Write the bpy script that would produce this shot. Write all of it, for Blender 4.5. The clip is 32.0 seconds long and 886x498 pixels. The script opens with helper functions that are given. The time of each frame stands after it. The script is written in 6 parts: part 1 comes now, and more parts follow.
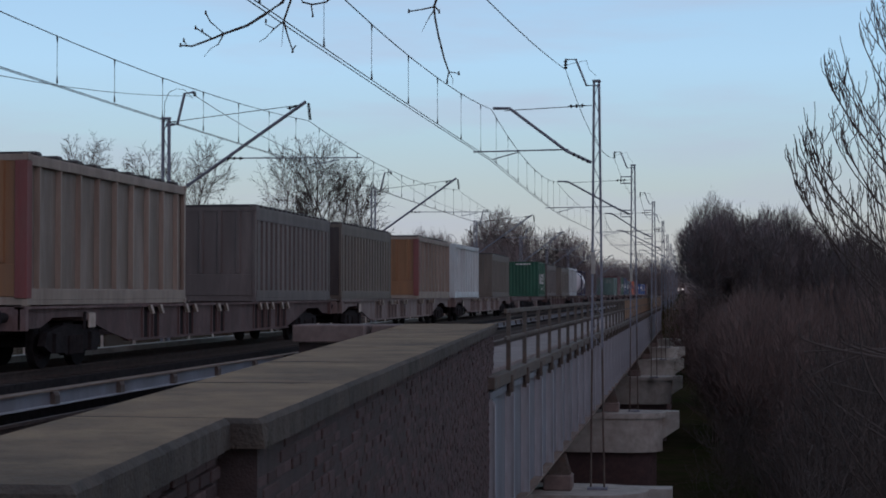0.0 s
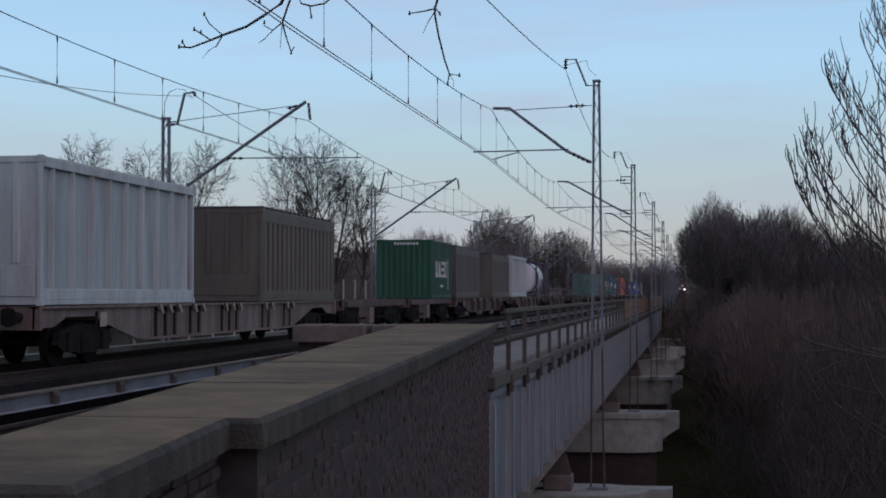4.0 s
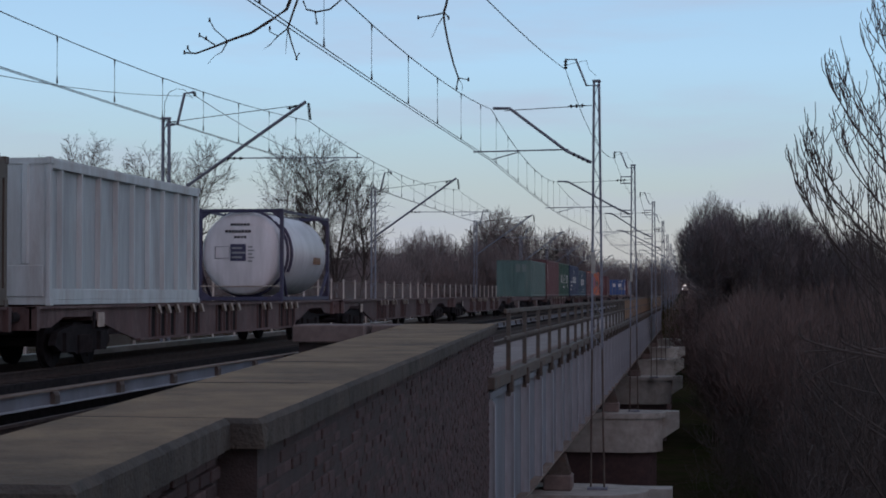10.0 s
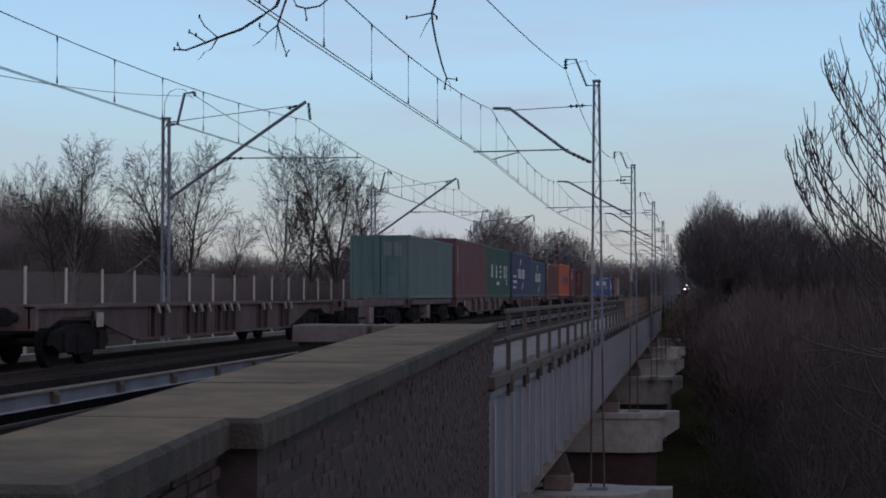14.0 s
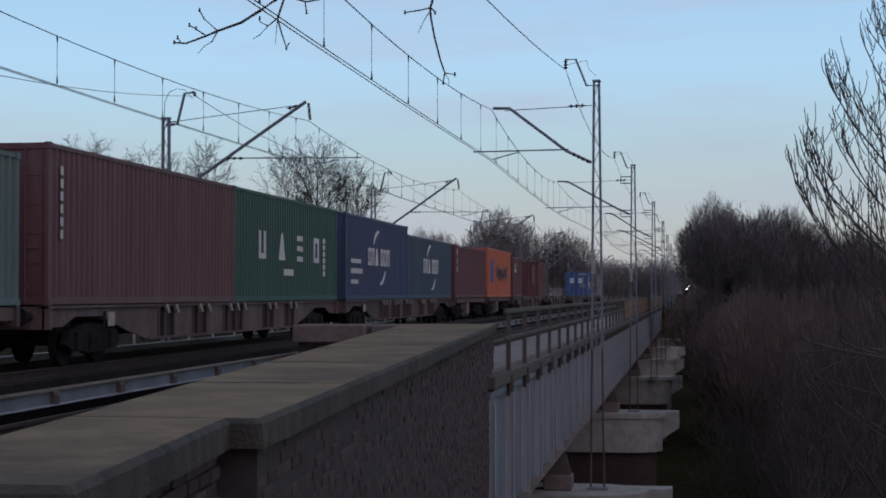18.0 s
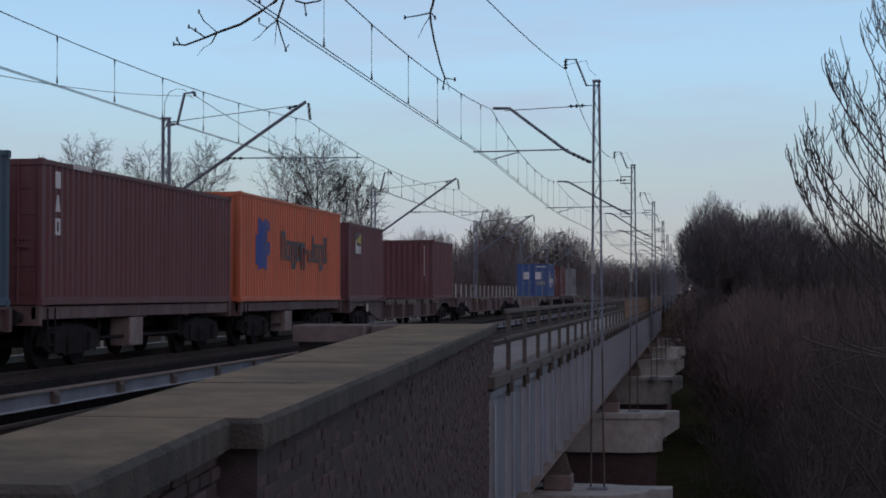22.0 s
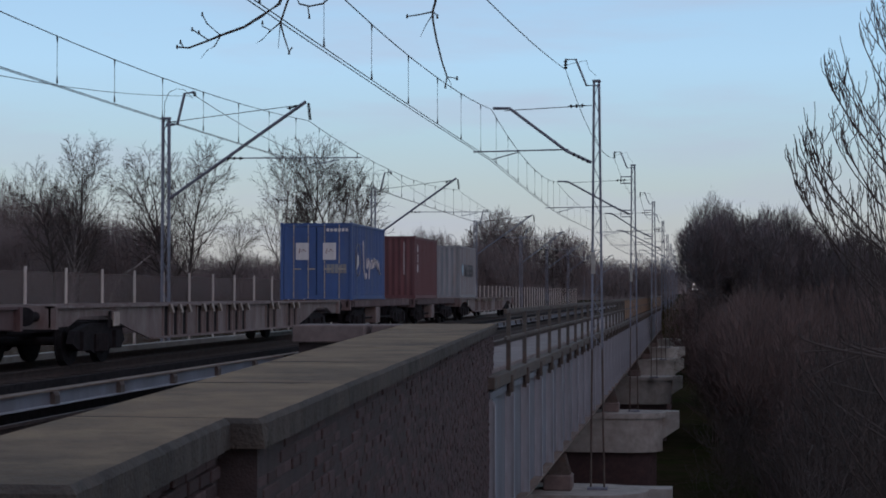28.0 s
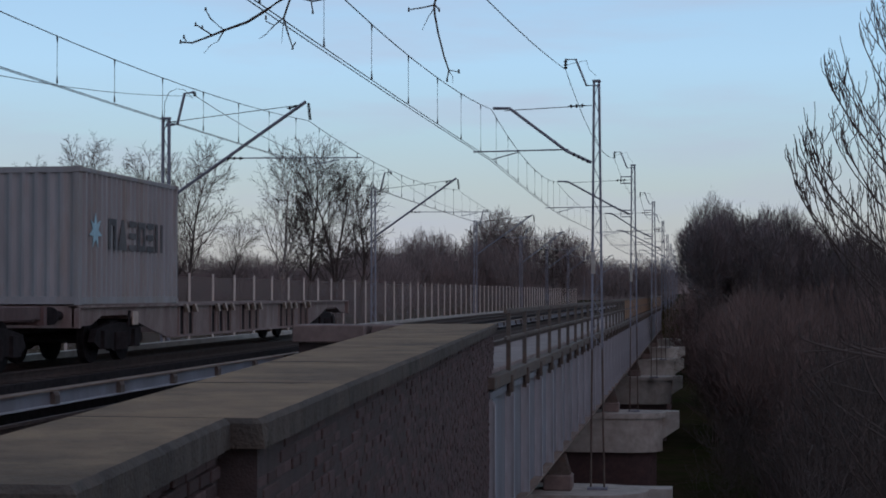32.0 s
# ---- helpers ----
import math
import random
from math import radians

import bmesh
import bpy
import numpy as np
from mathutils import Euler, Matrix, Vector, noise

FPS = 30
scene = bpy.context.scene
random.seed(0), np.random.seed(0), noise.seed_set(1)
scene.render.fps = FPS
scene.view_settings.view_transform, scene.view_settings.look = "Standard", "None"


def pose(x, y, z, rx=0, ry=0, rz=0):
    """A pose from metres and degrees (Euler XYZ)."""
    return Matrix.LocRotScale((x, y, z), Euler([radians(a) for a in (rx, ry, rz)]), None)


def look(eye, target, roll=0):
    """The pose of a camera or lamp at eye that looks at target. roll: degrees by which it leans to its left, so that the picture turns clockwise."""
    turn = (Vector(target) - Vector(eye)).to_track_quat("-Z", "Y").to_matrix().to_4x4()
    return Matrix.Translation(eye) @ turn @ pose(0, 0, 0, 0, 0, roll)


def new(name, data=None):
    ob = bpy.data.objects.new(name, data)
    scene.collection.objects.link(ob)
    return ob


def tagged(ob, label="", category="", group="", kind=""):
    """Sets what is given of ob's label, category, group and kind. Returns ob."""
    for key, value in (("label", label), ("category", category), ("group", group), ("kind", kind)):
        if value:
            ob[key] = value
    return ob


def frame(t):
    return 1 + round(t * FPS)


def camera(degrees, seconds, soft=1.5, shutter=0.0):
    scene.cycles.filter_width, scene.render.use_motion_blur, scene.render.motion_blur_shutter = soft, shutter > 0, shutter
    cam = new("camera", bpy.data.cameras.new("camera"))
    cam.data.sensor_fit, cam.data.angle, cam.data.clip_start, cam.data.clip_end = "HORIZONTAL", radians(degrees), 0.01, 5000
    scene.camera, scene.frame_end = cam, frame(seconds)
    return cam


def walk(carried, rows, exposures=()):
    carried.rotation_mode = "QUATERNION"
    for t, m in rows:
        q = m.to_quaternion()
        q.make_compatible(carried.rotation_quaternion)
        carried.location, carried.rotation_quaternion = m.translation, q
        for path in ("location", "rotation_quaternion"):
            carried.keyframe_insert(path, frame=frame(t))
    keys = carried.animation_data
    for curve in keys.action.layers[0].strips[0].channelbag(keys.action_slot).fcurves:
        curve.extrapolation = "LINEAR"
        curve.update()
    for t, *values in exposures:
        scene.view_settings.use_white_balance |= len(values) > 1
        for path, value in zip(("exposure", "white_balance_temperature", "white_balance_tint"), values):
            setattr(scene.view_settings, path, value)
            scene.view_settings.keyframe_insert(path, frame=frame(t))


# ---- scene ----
# World: x to the right of the line, y along the rails away from the viewer, z up, rail top at z = 0.
cam = camera(29.57, 32.0, soft=1.8)
EYE = (0.0, 0.0, 1.36)
walk(cam, [(0.0, pose(*EYE, 91.52, 0, 8.37)), (32.0, pose(*EYE, 91.52, 0, 8.37))],
     exposures=[(0.0, 0.2, 6300, 18), (32.0, 0.2, 6300, 18)])

# ---- daylight: clear dusk sky, sun just above the horizon behind the trees ----
world = bpy.data.worlds.new("dusk_sky")
scene.world = world
world.use_nodes = True
wn, wl = world.node_tree.nodes, world.node_tree.links
sky = wn.new("ShaderNodeTexSky")
sky.sky_type = "NISHITA"
sky.sun_disc = False
sky.sun_elevation, sky.sun_rotation = radians(28), radians(138)
sky.air_density, sky.dust_density, sky.ozone_density = 1.0, 0.15, 2.6
# evening haze: warm and pale low down, clear blue above, darker overhead
wtc = wn.new("ShaderNodeTexCoord")
height = wn.new("ShaderNodeSeparateXYZ")
band = wn.new("ShaderNodeValToRGB")
stops = ((0.0, (4.15, 4.35, 4.35)), (0.03, (4.75, 5.0, 4.85)), (0.064, (4.75, 5.85, 5.7)), (0.093, (4.6, 6.55, 7.0)), (0.135, (4.6, 7.3, 8.95)), (0.18, (4.15, 6.75, 8.75)), (0.45, (3.3, 4.4, 5.6)), (1.0, (2.8, 3.5, 4.4)))
while len(band.color_ramp.elements) < len(stops):
    band.color_ramp.elements.new(0.5)
for e, (p, c) in zip(band.color_ramp.elements, stops):
    e.position, e.color = p, (*c, 1)
haze = wn.new("ShaderNodeMix")
haze.data_type = "RGBA"
haze.inputs["Factor"].default_value = 0.88
wl.new(wtc.outputs["Generated"], height.inputs[0])
wl.new(height.outputs[2], band.inputs[0])
wl.new(sky.outputs[0], haze.inputs["A"])
wl.new(band.outputs[0], haze.inputs["B"])
# thin high cloud streaks, faintly mauve
wmap = wn.new("ShaderNodeMapping")
wmap.inputs["Scale"].default_value = (2.4, 2.4, 15.0)
veil = wn.new("ShaderNodeTexNoise")
veil.inputs["Scale"].default_value, veil.inputs["Detail"].default_value, veil.inputs["Roughness"].default_value = 1.7, 6, 0.55
amount = wn.new("ShaderNodeMapRange")
amount.inputs[1].default_value, amount.inputs[2].default_value = 0.48, 0.7
amount.inputs[3].default_value, amount.inputs[4].default_value = 0.0, 0.55
tinted = wn.new("ShaderNodeMix")
tinted.data_type = "RGBA"
tinted.inputs["B"].default_value = (4.75, 5.3, 6.35, 1)
wl.new(wtc.outputs["Generated"], wmap.inputs["Vector"])
wl.new(wmap.outputs[0], veil.inputs["Vector"])
wl.new(veil.outputs[0], amount.inputs[0])
wl.new(amount.outputs[0], tinted.inputs["Factor"])
wl.new(haze.outputs["Result"], tinted.inputs["A"])
wl.new(tinted.outputs["Result"], wn["Background"].inputs[0])
wn["Background"].inputs[1].default_value = 0.084

sun = new("sun", bpy.data.lights.new("sun", "SUN"))
sun.data.energy, sun.data.angle, sun.data.color = 0.62, radians(70), (1.0, 0.6, 0.6)
sun.matrix_world = look((0, 0, 0), (-math.sin(radians(138)), -math.cos(radians(138)), -math.tan(radians(28))))

# ---- small helpers ----


def mat(name, c1, c2=None, scale=4.0, rough=0.8, metal=0.0, bump=0.2, fine=60.0, dirt=None, dirt_amt=0.4, streak=1.0, spec=0.3, var=0.0, island=False):
    """A surface with two scales of variation, grime and fine relief, in object space."""
    m = bpy.data.materials.new(name)
    m.use_nodes = True
    nt = m.node_tree
    n, l = nt.nodes, nt.links
    b = n["Principled BSDF"]
    b.inputs["Roughness"].default_value, b.inputs["Metallic"].default_value = rough, metal
    b.inputs["Specular IOR Level"].default_value = spec
    c2 = c2 or tuple(v * 0.75 for v in c1)
    tc = n.new("ShaderNodeTexCoord")
    mp = n.new("ShaderNodeMapping")
    mp.inputs["Scale"].default_value = (1, 1, 1 / streak)
    l.new(tc.outputs["Object"], mp.inputs["Vector"])
    n1 = n.new("ShaderNodeTexNoise")
    n1.inputs["Scale"].default_value, n1.inputs["Detail"].default_value = scale, 6
    n1.inputs["Roughness"].default_value = 0.65
    l.new(mp.outputs[0], n1.inputs["Vector"])
    r1 = n.new("ShaderNodeValToRGB")
    r1.color_ramp.elements[0].position, r1.color_ramp.elements[1].position = 0.35, 0.65
    r1.color_ramp.elements[0].color, r1.color_ramp.elements[1].color = (*c2, 1), (*c1, 1)
    l.new(n1.outputs[0], r1.inputs[0])
    out = r1.outputs[0]
    n2 = n.new("ShaderNodeTexNoise")
    n2.inputs["Scale"].default_value, n2.inputs["Detail"].default_value = fine, 3
    l.new(tc.outputs["Object"], n2.inputs["Vector"])
    if dirt:
        n3 = n.new("ShaderNodeTexNoise")
        n3.inputs["Scale"].default_value, n3.inputs["Detail"].default_value = scale * 0.37, 8
        n3.inputs["Roughness"].default_value = 0.75
        l.new(mp.outputs[0], n3.inputs["Vector"])
        r3 = n.new("ShaderNodeMapRange")
        r3.inputs[1].default_value, r3.inputs[2].default_value = 0.48, 0.7
        r3.inputs[3].default_value, r3.inputs[4].default_value = 0.0, dirt_amt
        l.new(n3.outputs[0], r3.inputs[0])
        mx = n.new("ShaderNodeMix")
        mx.data_type = "RGBA"
        l.new(r3.outputs[0], mx.inputs["Factor"])
        l.new(out, mx.inputs["A"])
        mx.inputs["B"].default_value = (*dirt, 1)
        out = mx.outputs["Result"]
    if var:
        oi = n.new("ShaderNodeNewGeometry" if island else "ShaderNodeObjectInfo")
        hs = n.new("ShaderNodeHueSaturation")
        mr = n.new("ShaderNodeMapRange")
        mr.inputs[3].default_value, mr.inputs[4].default_value = 1 - var, 1 + var
        l.new(oi.outputs["Random Per Island" if island else "Random"], mr.inputs[0])
        l.new(mr.outputs[0], hs.inputs["Value"])
        l.new(out, hs.inputs["Color"])
        out = hs.outputs[0]
    l.new(out, b.inputs["Base Color"])
    bp = n.new("ShaderNodeBump")
    bp.inputs["Strength"].default_value, bp.inputs["Distance"].default_value = bump, 0.02
    l.new(n2.outputs[0], bp.inputs["Height"])
    l.new(bp.outputs[0], b.inputs["Normal"])
    return m


def mesh_of(bm, name, material=None, smooth=False):
    me = bpy.data.meshes.new(name)
    bm.normal_update()
    bm.to_mesh(me)
    bm.free()
    if material:
        me.materials.append(material)
    if smooth:
        for p in me.polygons:
            p.use_smooth = True
    return me


def part(name, bm, material, parent=None, label="", smooth=False):
    """Links a bmesh (or a ready mesh) as one mesh object under a thing or a part."""
    me = mesh_of(bm, name, material, smooth) if isinstance(bm, bmesh.types.BMesh) else bm
    ob = new(name, me)
    if parent:
        ob.parent = parent
    if label:
        ob["label"] = label
    return ob


def thing(name, label, category, group="", kind="", at=None):
    ob = new(name)
    ob.empty_display_size = 0.3
    if at is not None:
        ob.matrix_world = at
    return tagged(ob, label, category, group, kind)


def box(bm, x0, x1, y0, y1, z0, z1, bevel=0.0):
    vs = [bm.verts.new((x, y, z)) for x in (x0, x1) for y in (y0, y1) for z in (z0, z1)]
    fs = [bm.faces.new([vs[i] for i in f]) for f in ((0, 1, 3, 2), (4, 6, 7, 5), (0, 4, 5, 1), (2, 3, 7, 6), (0, 2, 6, 4), (1, 5, 7, 3))]
    if bevel:
        es = {e for f in fs for e in f.edges}
        bmesh.ops.bevel(bm, geom=list(es), offset=bevel, segments=1, affect="EDGES")
    return vs


def B(x0, x1, y0, y1, z0, z1, bevel=0.0):
    bm = bmesh.new()
    box(bm, x0, x1, y0, y1, z0, z1, bevel)
    return bm


def prism(bm, pts, axis, a, b):
    """Extrudes the outline pts (pairs) along an axis ('x', 'y' or 'z') from a to b."""
    def put(p, k):
        return {"x": (k, p[0], p[1]), "y": (p[0], k, p[1]), "z": (p[0], p[1], k)}[axis]
    lo = [bm.verts.new(put(p, a)) for p in pts]
    hi = [bm.verts.new(put(p, b)) for p in pts]
    n = len(pts)
    bm.faces.new(lo[::-1])
    bm.faces.new(hi)
    for i in range(n):
        bm.faces.new((lo[i], lo[(i + 1) % n], hi[(i + 1) % n], hi[i]))
    bmesh.ops.recalc_face_normals(bm, faces=bm.faces[:])


def P(pts, axis, a, b):
    bm = bmesh.new()
    prism(bm, pts, axis, a, b)
    return bm


def tube(bm, pts, r, n=6, r1=None, caps=True):
    """A round bar along a line of points, from radius r to r1."""
    r1 = r if r1 is None else r1
    pts = [Vector(p) for p in pts]
    rings = []
    for i, p in enumerate(pts):
        d = (pts[min(i + 1, len(pts) - 1)] - pts[max(i - 1, 0)]).normalized()
        u = d.orthogonal().normalized()
        v = d.cross(u)
        k = r + (r1 - r) * i / max(1, len(pts) - 1)
        rings.append([bm.verts.new(p + (u * math.cos(a) + v * math.sin(a)) * k) for a in (2 * math.pi * j / n for j in range(n))])
    for a, b in zip(rings, rings[1:]):
        for j in range(n):
            bm.faces.new((a[j], a[(j + 1) % n], b[(j + 1) % n], b[j]))
    if caps and n > 2:
        bm.faces.new(rings[0][::-1])
        bm.faces.new(rings[-1])


def T(pts, r, n=6, r1=None):
    bm = bmesh.new()
    tube(bm, pts, r, n, r1)
    return bm


def disc(bm, c, axis, r, h, n=20):
    """A cylinder centred at c along x, y or z, h thick."""
    k = "xyz".index(axis)
    a, b = Vector(c), Vector(c)
    a[k] -= h / 2
    b[k] += h / 2
    tube(bm, [a, b], r, n)
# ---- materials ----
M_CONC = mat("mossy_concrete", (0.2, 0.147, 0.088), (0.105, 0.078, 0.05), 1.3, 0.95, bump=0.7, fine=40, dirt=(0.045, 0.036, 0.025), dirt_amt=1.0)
# slab sides: dark tone paints in their shade along with the algae stain
M_EDGE_SHADE = mat("shaded_algae_edge", (0.06, 0.055, 0.046), (0.03, 0.029, 0.026), 4.0, 0.95, bump=0.7, fine=40, dirt=(0.1, 0.085, 0.07), dirt_amt=0.4, streak=3)
M_CONC_D = mat("grimy_shaded_concrete", (0.15, 0.125, 0.115), (0.1, 0.085, 0.08), 3.0, 0.9, bump=0.4, dirt=(0.07, 0.06, 0.055), dirt_amt=0.6)
M_CONC_LT = mat("pale_concrete", (0.31, 0.32, 0.29), (0.22, 0.225, 0.205), 2.0, 0.85, bump=0.3, fine=30, dirt=(0.14, 0.13, 0.12), dirt_amt=0.6)
M_WALK = mat("walkway_concrete", (0.19, 0.172, 0.165), (0.13, 0.118, 0.112), 2.0, 0.95, bump=0.2, dirt=(0.3, 0.29, 0.28))
M_BRICK = mat("red_brick", (0.07, 0.047, 0.045), (0.045, 0.033, 0.034), 4.0, 0.9, bump=0.6, fine=90, dirt=(0.04, 0.032, 0.032), dirt_amt=0.7, var=0.32)
M_BRICK_REST = mat("red_brick_rest", (0.07, 0.047, 0.045), (0.045, 0.033, 0.034), 4.0, 0.9, bump=0.6, fine=90, dirt=(0.04, 0.032, 0.032), dirt_amt=0.7, var=0.32, island=True)
M_MORTAR = mat("sooty_mortar", (0.05, 0.042, 0.042), (0.032, 0.028, 0.028), 6.0, 0.95, bump=0.5)
# web paint: girder paint darkened for shade between stiffeners, plus streaked dirt
M_WEB = mat("shaded_grey_blue_paint", (0.15, 0.172, 0.2), (0.105, 0.12, 0.14), 1.5, 0.6, bump=0.1, dirt=(0.075, 0.068, 0.065), dirt_amt=0.6, streak=5)
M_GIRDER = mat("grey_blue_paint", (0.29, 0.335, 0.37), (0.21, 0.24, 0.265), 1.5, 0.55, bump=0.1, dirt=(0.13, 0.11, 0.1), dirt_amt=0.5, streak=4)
M_RUSTY = mat("rusty_painted_steel", (0.08, 0.074, 0.064), (0.05, 0.045, 0.04), 5.0, 0.8, bump=0.3, dirt=(0.09, 0.05, 0.032), dirt_amt=0.6)
M_SOOT = mat("rust_streaked_flange", (0.17, 0.145, 0.12), (0.1, 0.085, 0.072), 3.0, 0.85, bump=0.3, dirt=(0.11, 0.065, 0.04), dirt_amt=0.6)
M_INFILL = mat("rusty_mesh", (0.2, 0.12, 0.06), (0.12, 0.075, 0.045), 1.5, 0.85, bump=0.3)
M_MAST = mat("mast_paint", (0.15, 0.17, 0.21), (0.1, 0.115, 0.14), 3.0, 0.7, bump=0.15, dirt=(0.08, 0.06, 0.05))
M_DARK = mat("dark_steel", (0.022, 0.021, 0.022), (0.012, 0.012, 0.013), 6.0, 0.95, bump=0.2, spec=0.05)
M_WIRE = mat("oxidised_wire", (0.05, 0.052, 0.055), None, 3.0, 0.6, 0.3, bump=0.05)
M_RAIL = mat("rail_steel", (0.045, 0.034, 0.029), (0.026, 0.021, 0.019), 6.0, 0.75, bump=0.1, spec=0.1)
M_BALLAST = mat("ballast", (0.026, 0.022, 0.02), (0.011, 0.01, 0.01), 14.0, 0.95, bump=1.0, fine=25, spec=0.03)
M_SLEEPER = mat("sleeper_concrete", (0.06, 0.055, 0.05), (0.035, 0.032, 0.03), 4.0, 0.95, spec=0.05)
M_SOIL = mat("leaf_litter", (0.034, 0.027, 0.018), (0.018, 0.02, 0.009), 0.6, 0.95, bump=1.0, fine=8, dirt=(0.022, 0.035, 0.009), dirt_amt=0.8, spec=0.0)
M_BARK = mat("dark_bark", (0.06, 0.05, 0.045), (0.035, 0.03, 0.028), 6.0, 0.9, bump=0.4)
# twig tone raised to stand for haze over distant woods
M_TWIG = mat("bare_twigs", (0.15, 0.125, 0.115), (0.095, 0.08, 0.074), 2.0, 0.9, bump=0.1)
M_REDTWIG = mat("reddish_shoots", (0.115, 0.083, 0.074), (0.07, 0.052, 0.048), 0.4, 0.9, bump=0.1)
M_MASS = mat("dense_dark_twigs", (0.13, 0.115, 0.118), (0.082, 0.074, 0.076), 0.35, 0.95, bump=0.05, spec=0.1)
# fine twigs lightened as well, distance haze put into their colour
M_BRUSH = mat("fine_bare_twigs", (0.175, 0.15, 0.146), (0.115, 0.1, 0.097), 0.35, 0.95, bump=0.05, spec=0.1)
M_BIRCH = mat("birch_bark", (0.3, 0.28, 0.26), (0.1, 0.09, 0.085), 5.0, 0.8, bump=0.3)
M_FENCE = mat("fence_concrete", (0.46, 0.43, 0.39), (0.34, 0.32, 0.29), 3.0, 0.8, dirt=(0.3, 0.27, 0.24))
M_MESH = mat("fence_panel", (0.15, 0.13, 0.12), (0.12, 0.1, 0.095), 2.0, 0.85, dirt=(0.04, 0.035, 0.03))
# woven wire: half of it is holes
_mn, _ml = M_MESH.node_tree.nodes, M_MESH.node_tree.links
_hole = _mn.new("ShaderNodeBsdfTransparent")
_weave = _mn.new("ShaderNodeMixShader")
_weave.inputs[0].default_value = 0.62
_ml.new(_mn["Principled BSDF"].outputs[0], _weave.inputs[1])
_ml.new(_hole.outputs[0], _weave.inputs[2])
_ml.new(_weave.outputs[0], _mn["Material Output"].inputs[0])
# rolling stock
M_FRAME = mat("wagon_frame_paint", (0.088, 0.056, 0.054), (0.05, 0.036, 0.036), 2.6, 0.8, bump=0.2, dirt=(0.17, 0.14, 0.13), dirt_amt=0.6, streak=2.5, var=0.2)
M_FRAME_G = mat("wagon_frame_worn", (0.18, 0.16, 0.15), (0.1, 0.08, 0.074), 2.6, 0.8, bump=0.2, dirt=(0.085, 0.048, 0.042), dirt_amt=0.8, streak=2.5)
M_LEVER = mat("pale_spigot", (0.34, 0.31, 0.27), (0.22, 0.2, 0.17), 8.0, 0.7)


def paint(name, c, dirt=(0.1, 0.08, 0.07), amt=0.45, rough=0.6):
    return mat(name, c, tuple(v * 0.74 for v in c), 2.4, rough, bump=0.08, fine=30, dirt=dirt, dirt_amt=min(0.85, amt * 1.35), streak=6)


M_WHITE = paint("white_lettering", (0.55, 0.55, 0.54), (0.36, 0.36, 0.36), 0.5)
# ---- ground and lines ----
NEAR, FAR = -6.25, -12.42      # track centres


def ground():
    xs = np.concatenate([np.linspace(-2500, -60, 12), np.linspace(-50, 60, 56), np.linspace(75, 2500, 12)])
    ys = np.concatenate([np.linspace(-300, -10, 6), np.linspace(0, 330, 56), np.linspace(360, 4000, 14)])
    bm = bmesh.new()
    rows = []
    for y in ys:
        row = []
        for x in xs:
            floor = -9.0 + 0.4 * noise.noise((x * 0.08, y * 0.08, 0)) + min(1, max(0, (x - 14) / 25)) * 3.0
            f = min(1, max(0, (x + 19.5) / 2.5))
            z = -1.0 * (1 - f) + f * floor
            if y > 255:      # the far bank
                z = max(z, min(-1.0, -9.0 + (y - 255) * 0.3))
            if y < 30:       # the near bank, where the viewer stands
                z = -1.0 if x < -2.6 else max(floor, -0.35 - max(0, y - 6.5) * 0.45)
            row.append(bm.verts.new((x, y, z)))
        rows.append(row)
    for a, b in zip(rows, rows[1:]):
        for i in range(len(xs) - 1):
            bm.faces.new((a[i], a[i + 1], b[i + 1], b[i]))
    ob = part("ground", bm, M_SOIL, smooth=True)
    tagged(ob, "dark valley floor of leaf litter and rough grass", "ground", kind="structure")


ground()


def track(name, cx, y0, y1, base_z):
    bed = thing(name, "railway track on sleepers and near-black ballast", "railway track", kind="structure")
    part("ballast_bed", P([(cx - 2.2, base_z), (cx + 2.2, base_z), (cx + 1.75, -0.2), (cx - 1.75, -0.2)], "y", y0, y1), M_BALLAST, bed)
    for s in (-1, 1):
        x = cx + s * 0.753
        part("rail", P([(x - 0.07, -0.172), (x + 0.07, -0.172), (x + 0.012, -0.13), (x + 0.012, -0.045), (x + 0.036, -0.035), (x + 0.03, 0),
                        (x - 0.03, 0), (x - 0.036, -0.035), (x - 0.012, -0.045), (x - 0.012, -0.13)], "y", y0, y1), M_RAIL, bed)
    me = mesh_of(B(-1.25, 1.25, -0.13, 0.13, -0.23, -0.165, 0.02), "sleeper", M_SLEEPER)
    y = max(y0, 12)
    while y < min(y1, 150):
        s = part("sleeper", me, None, bed)
        s.location = (cx, y, 0)
        y += 0.62
    return bed


track("railway_track", FAR, -5, 432, -0.75)
track("railway_track", NEAR, -5, 432, -0.75)


# ---- the two girder bridges ----
PIERS = (50.5, 84.0, 120.0, 152.0, 186.0, 220.0)
BRIDGE_END = 224.0


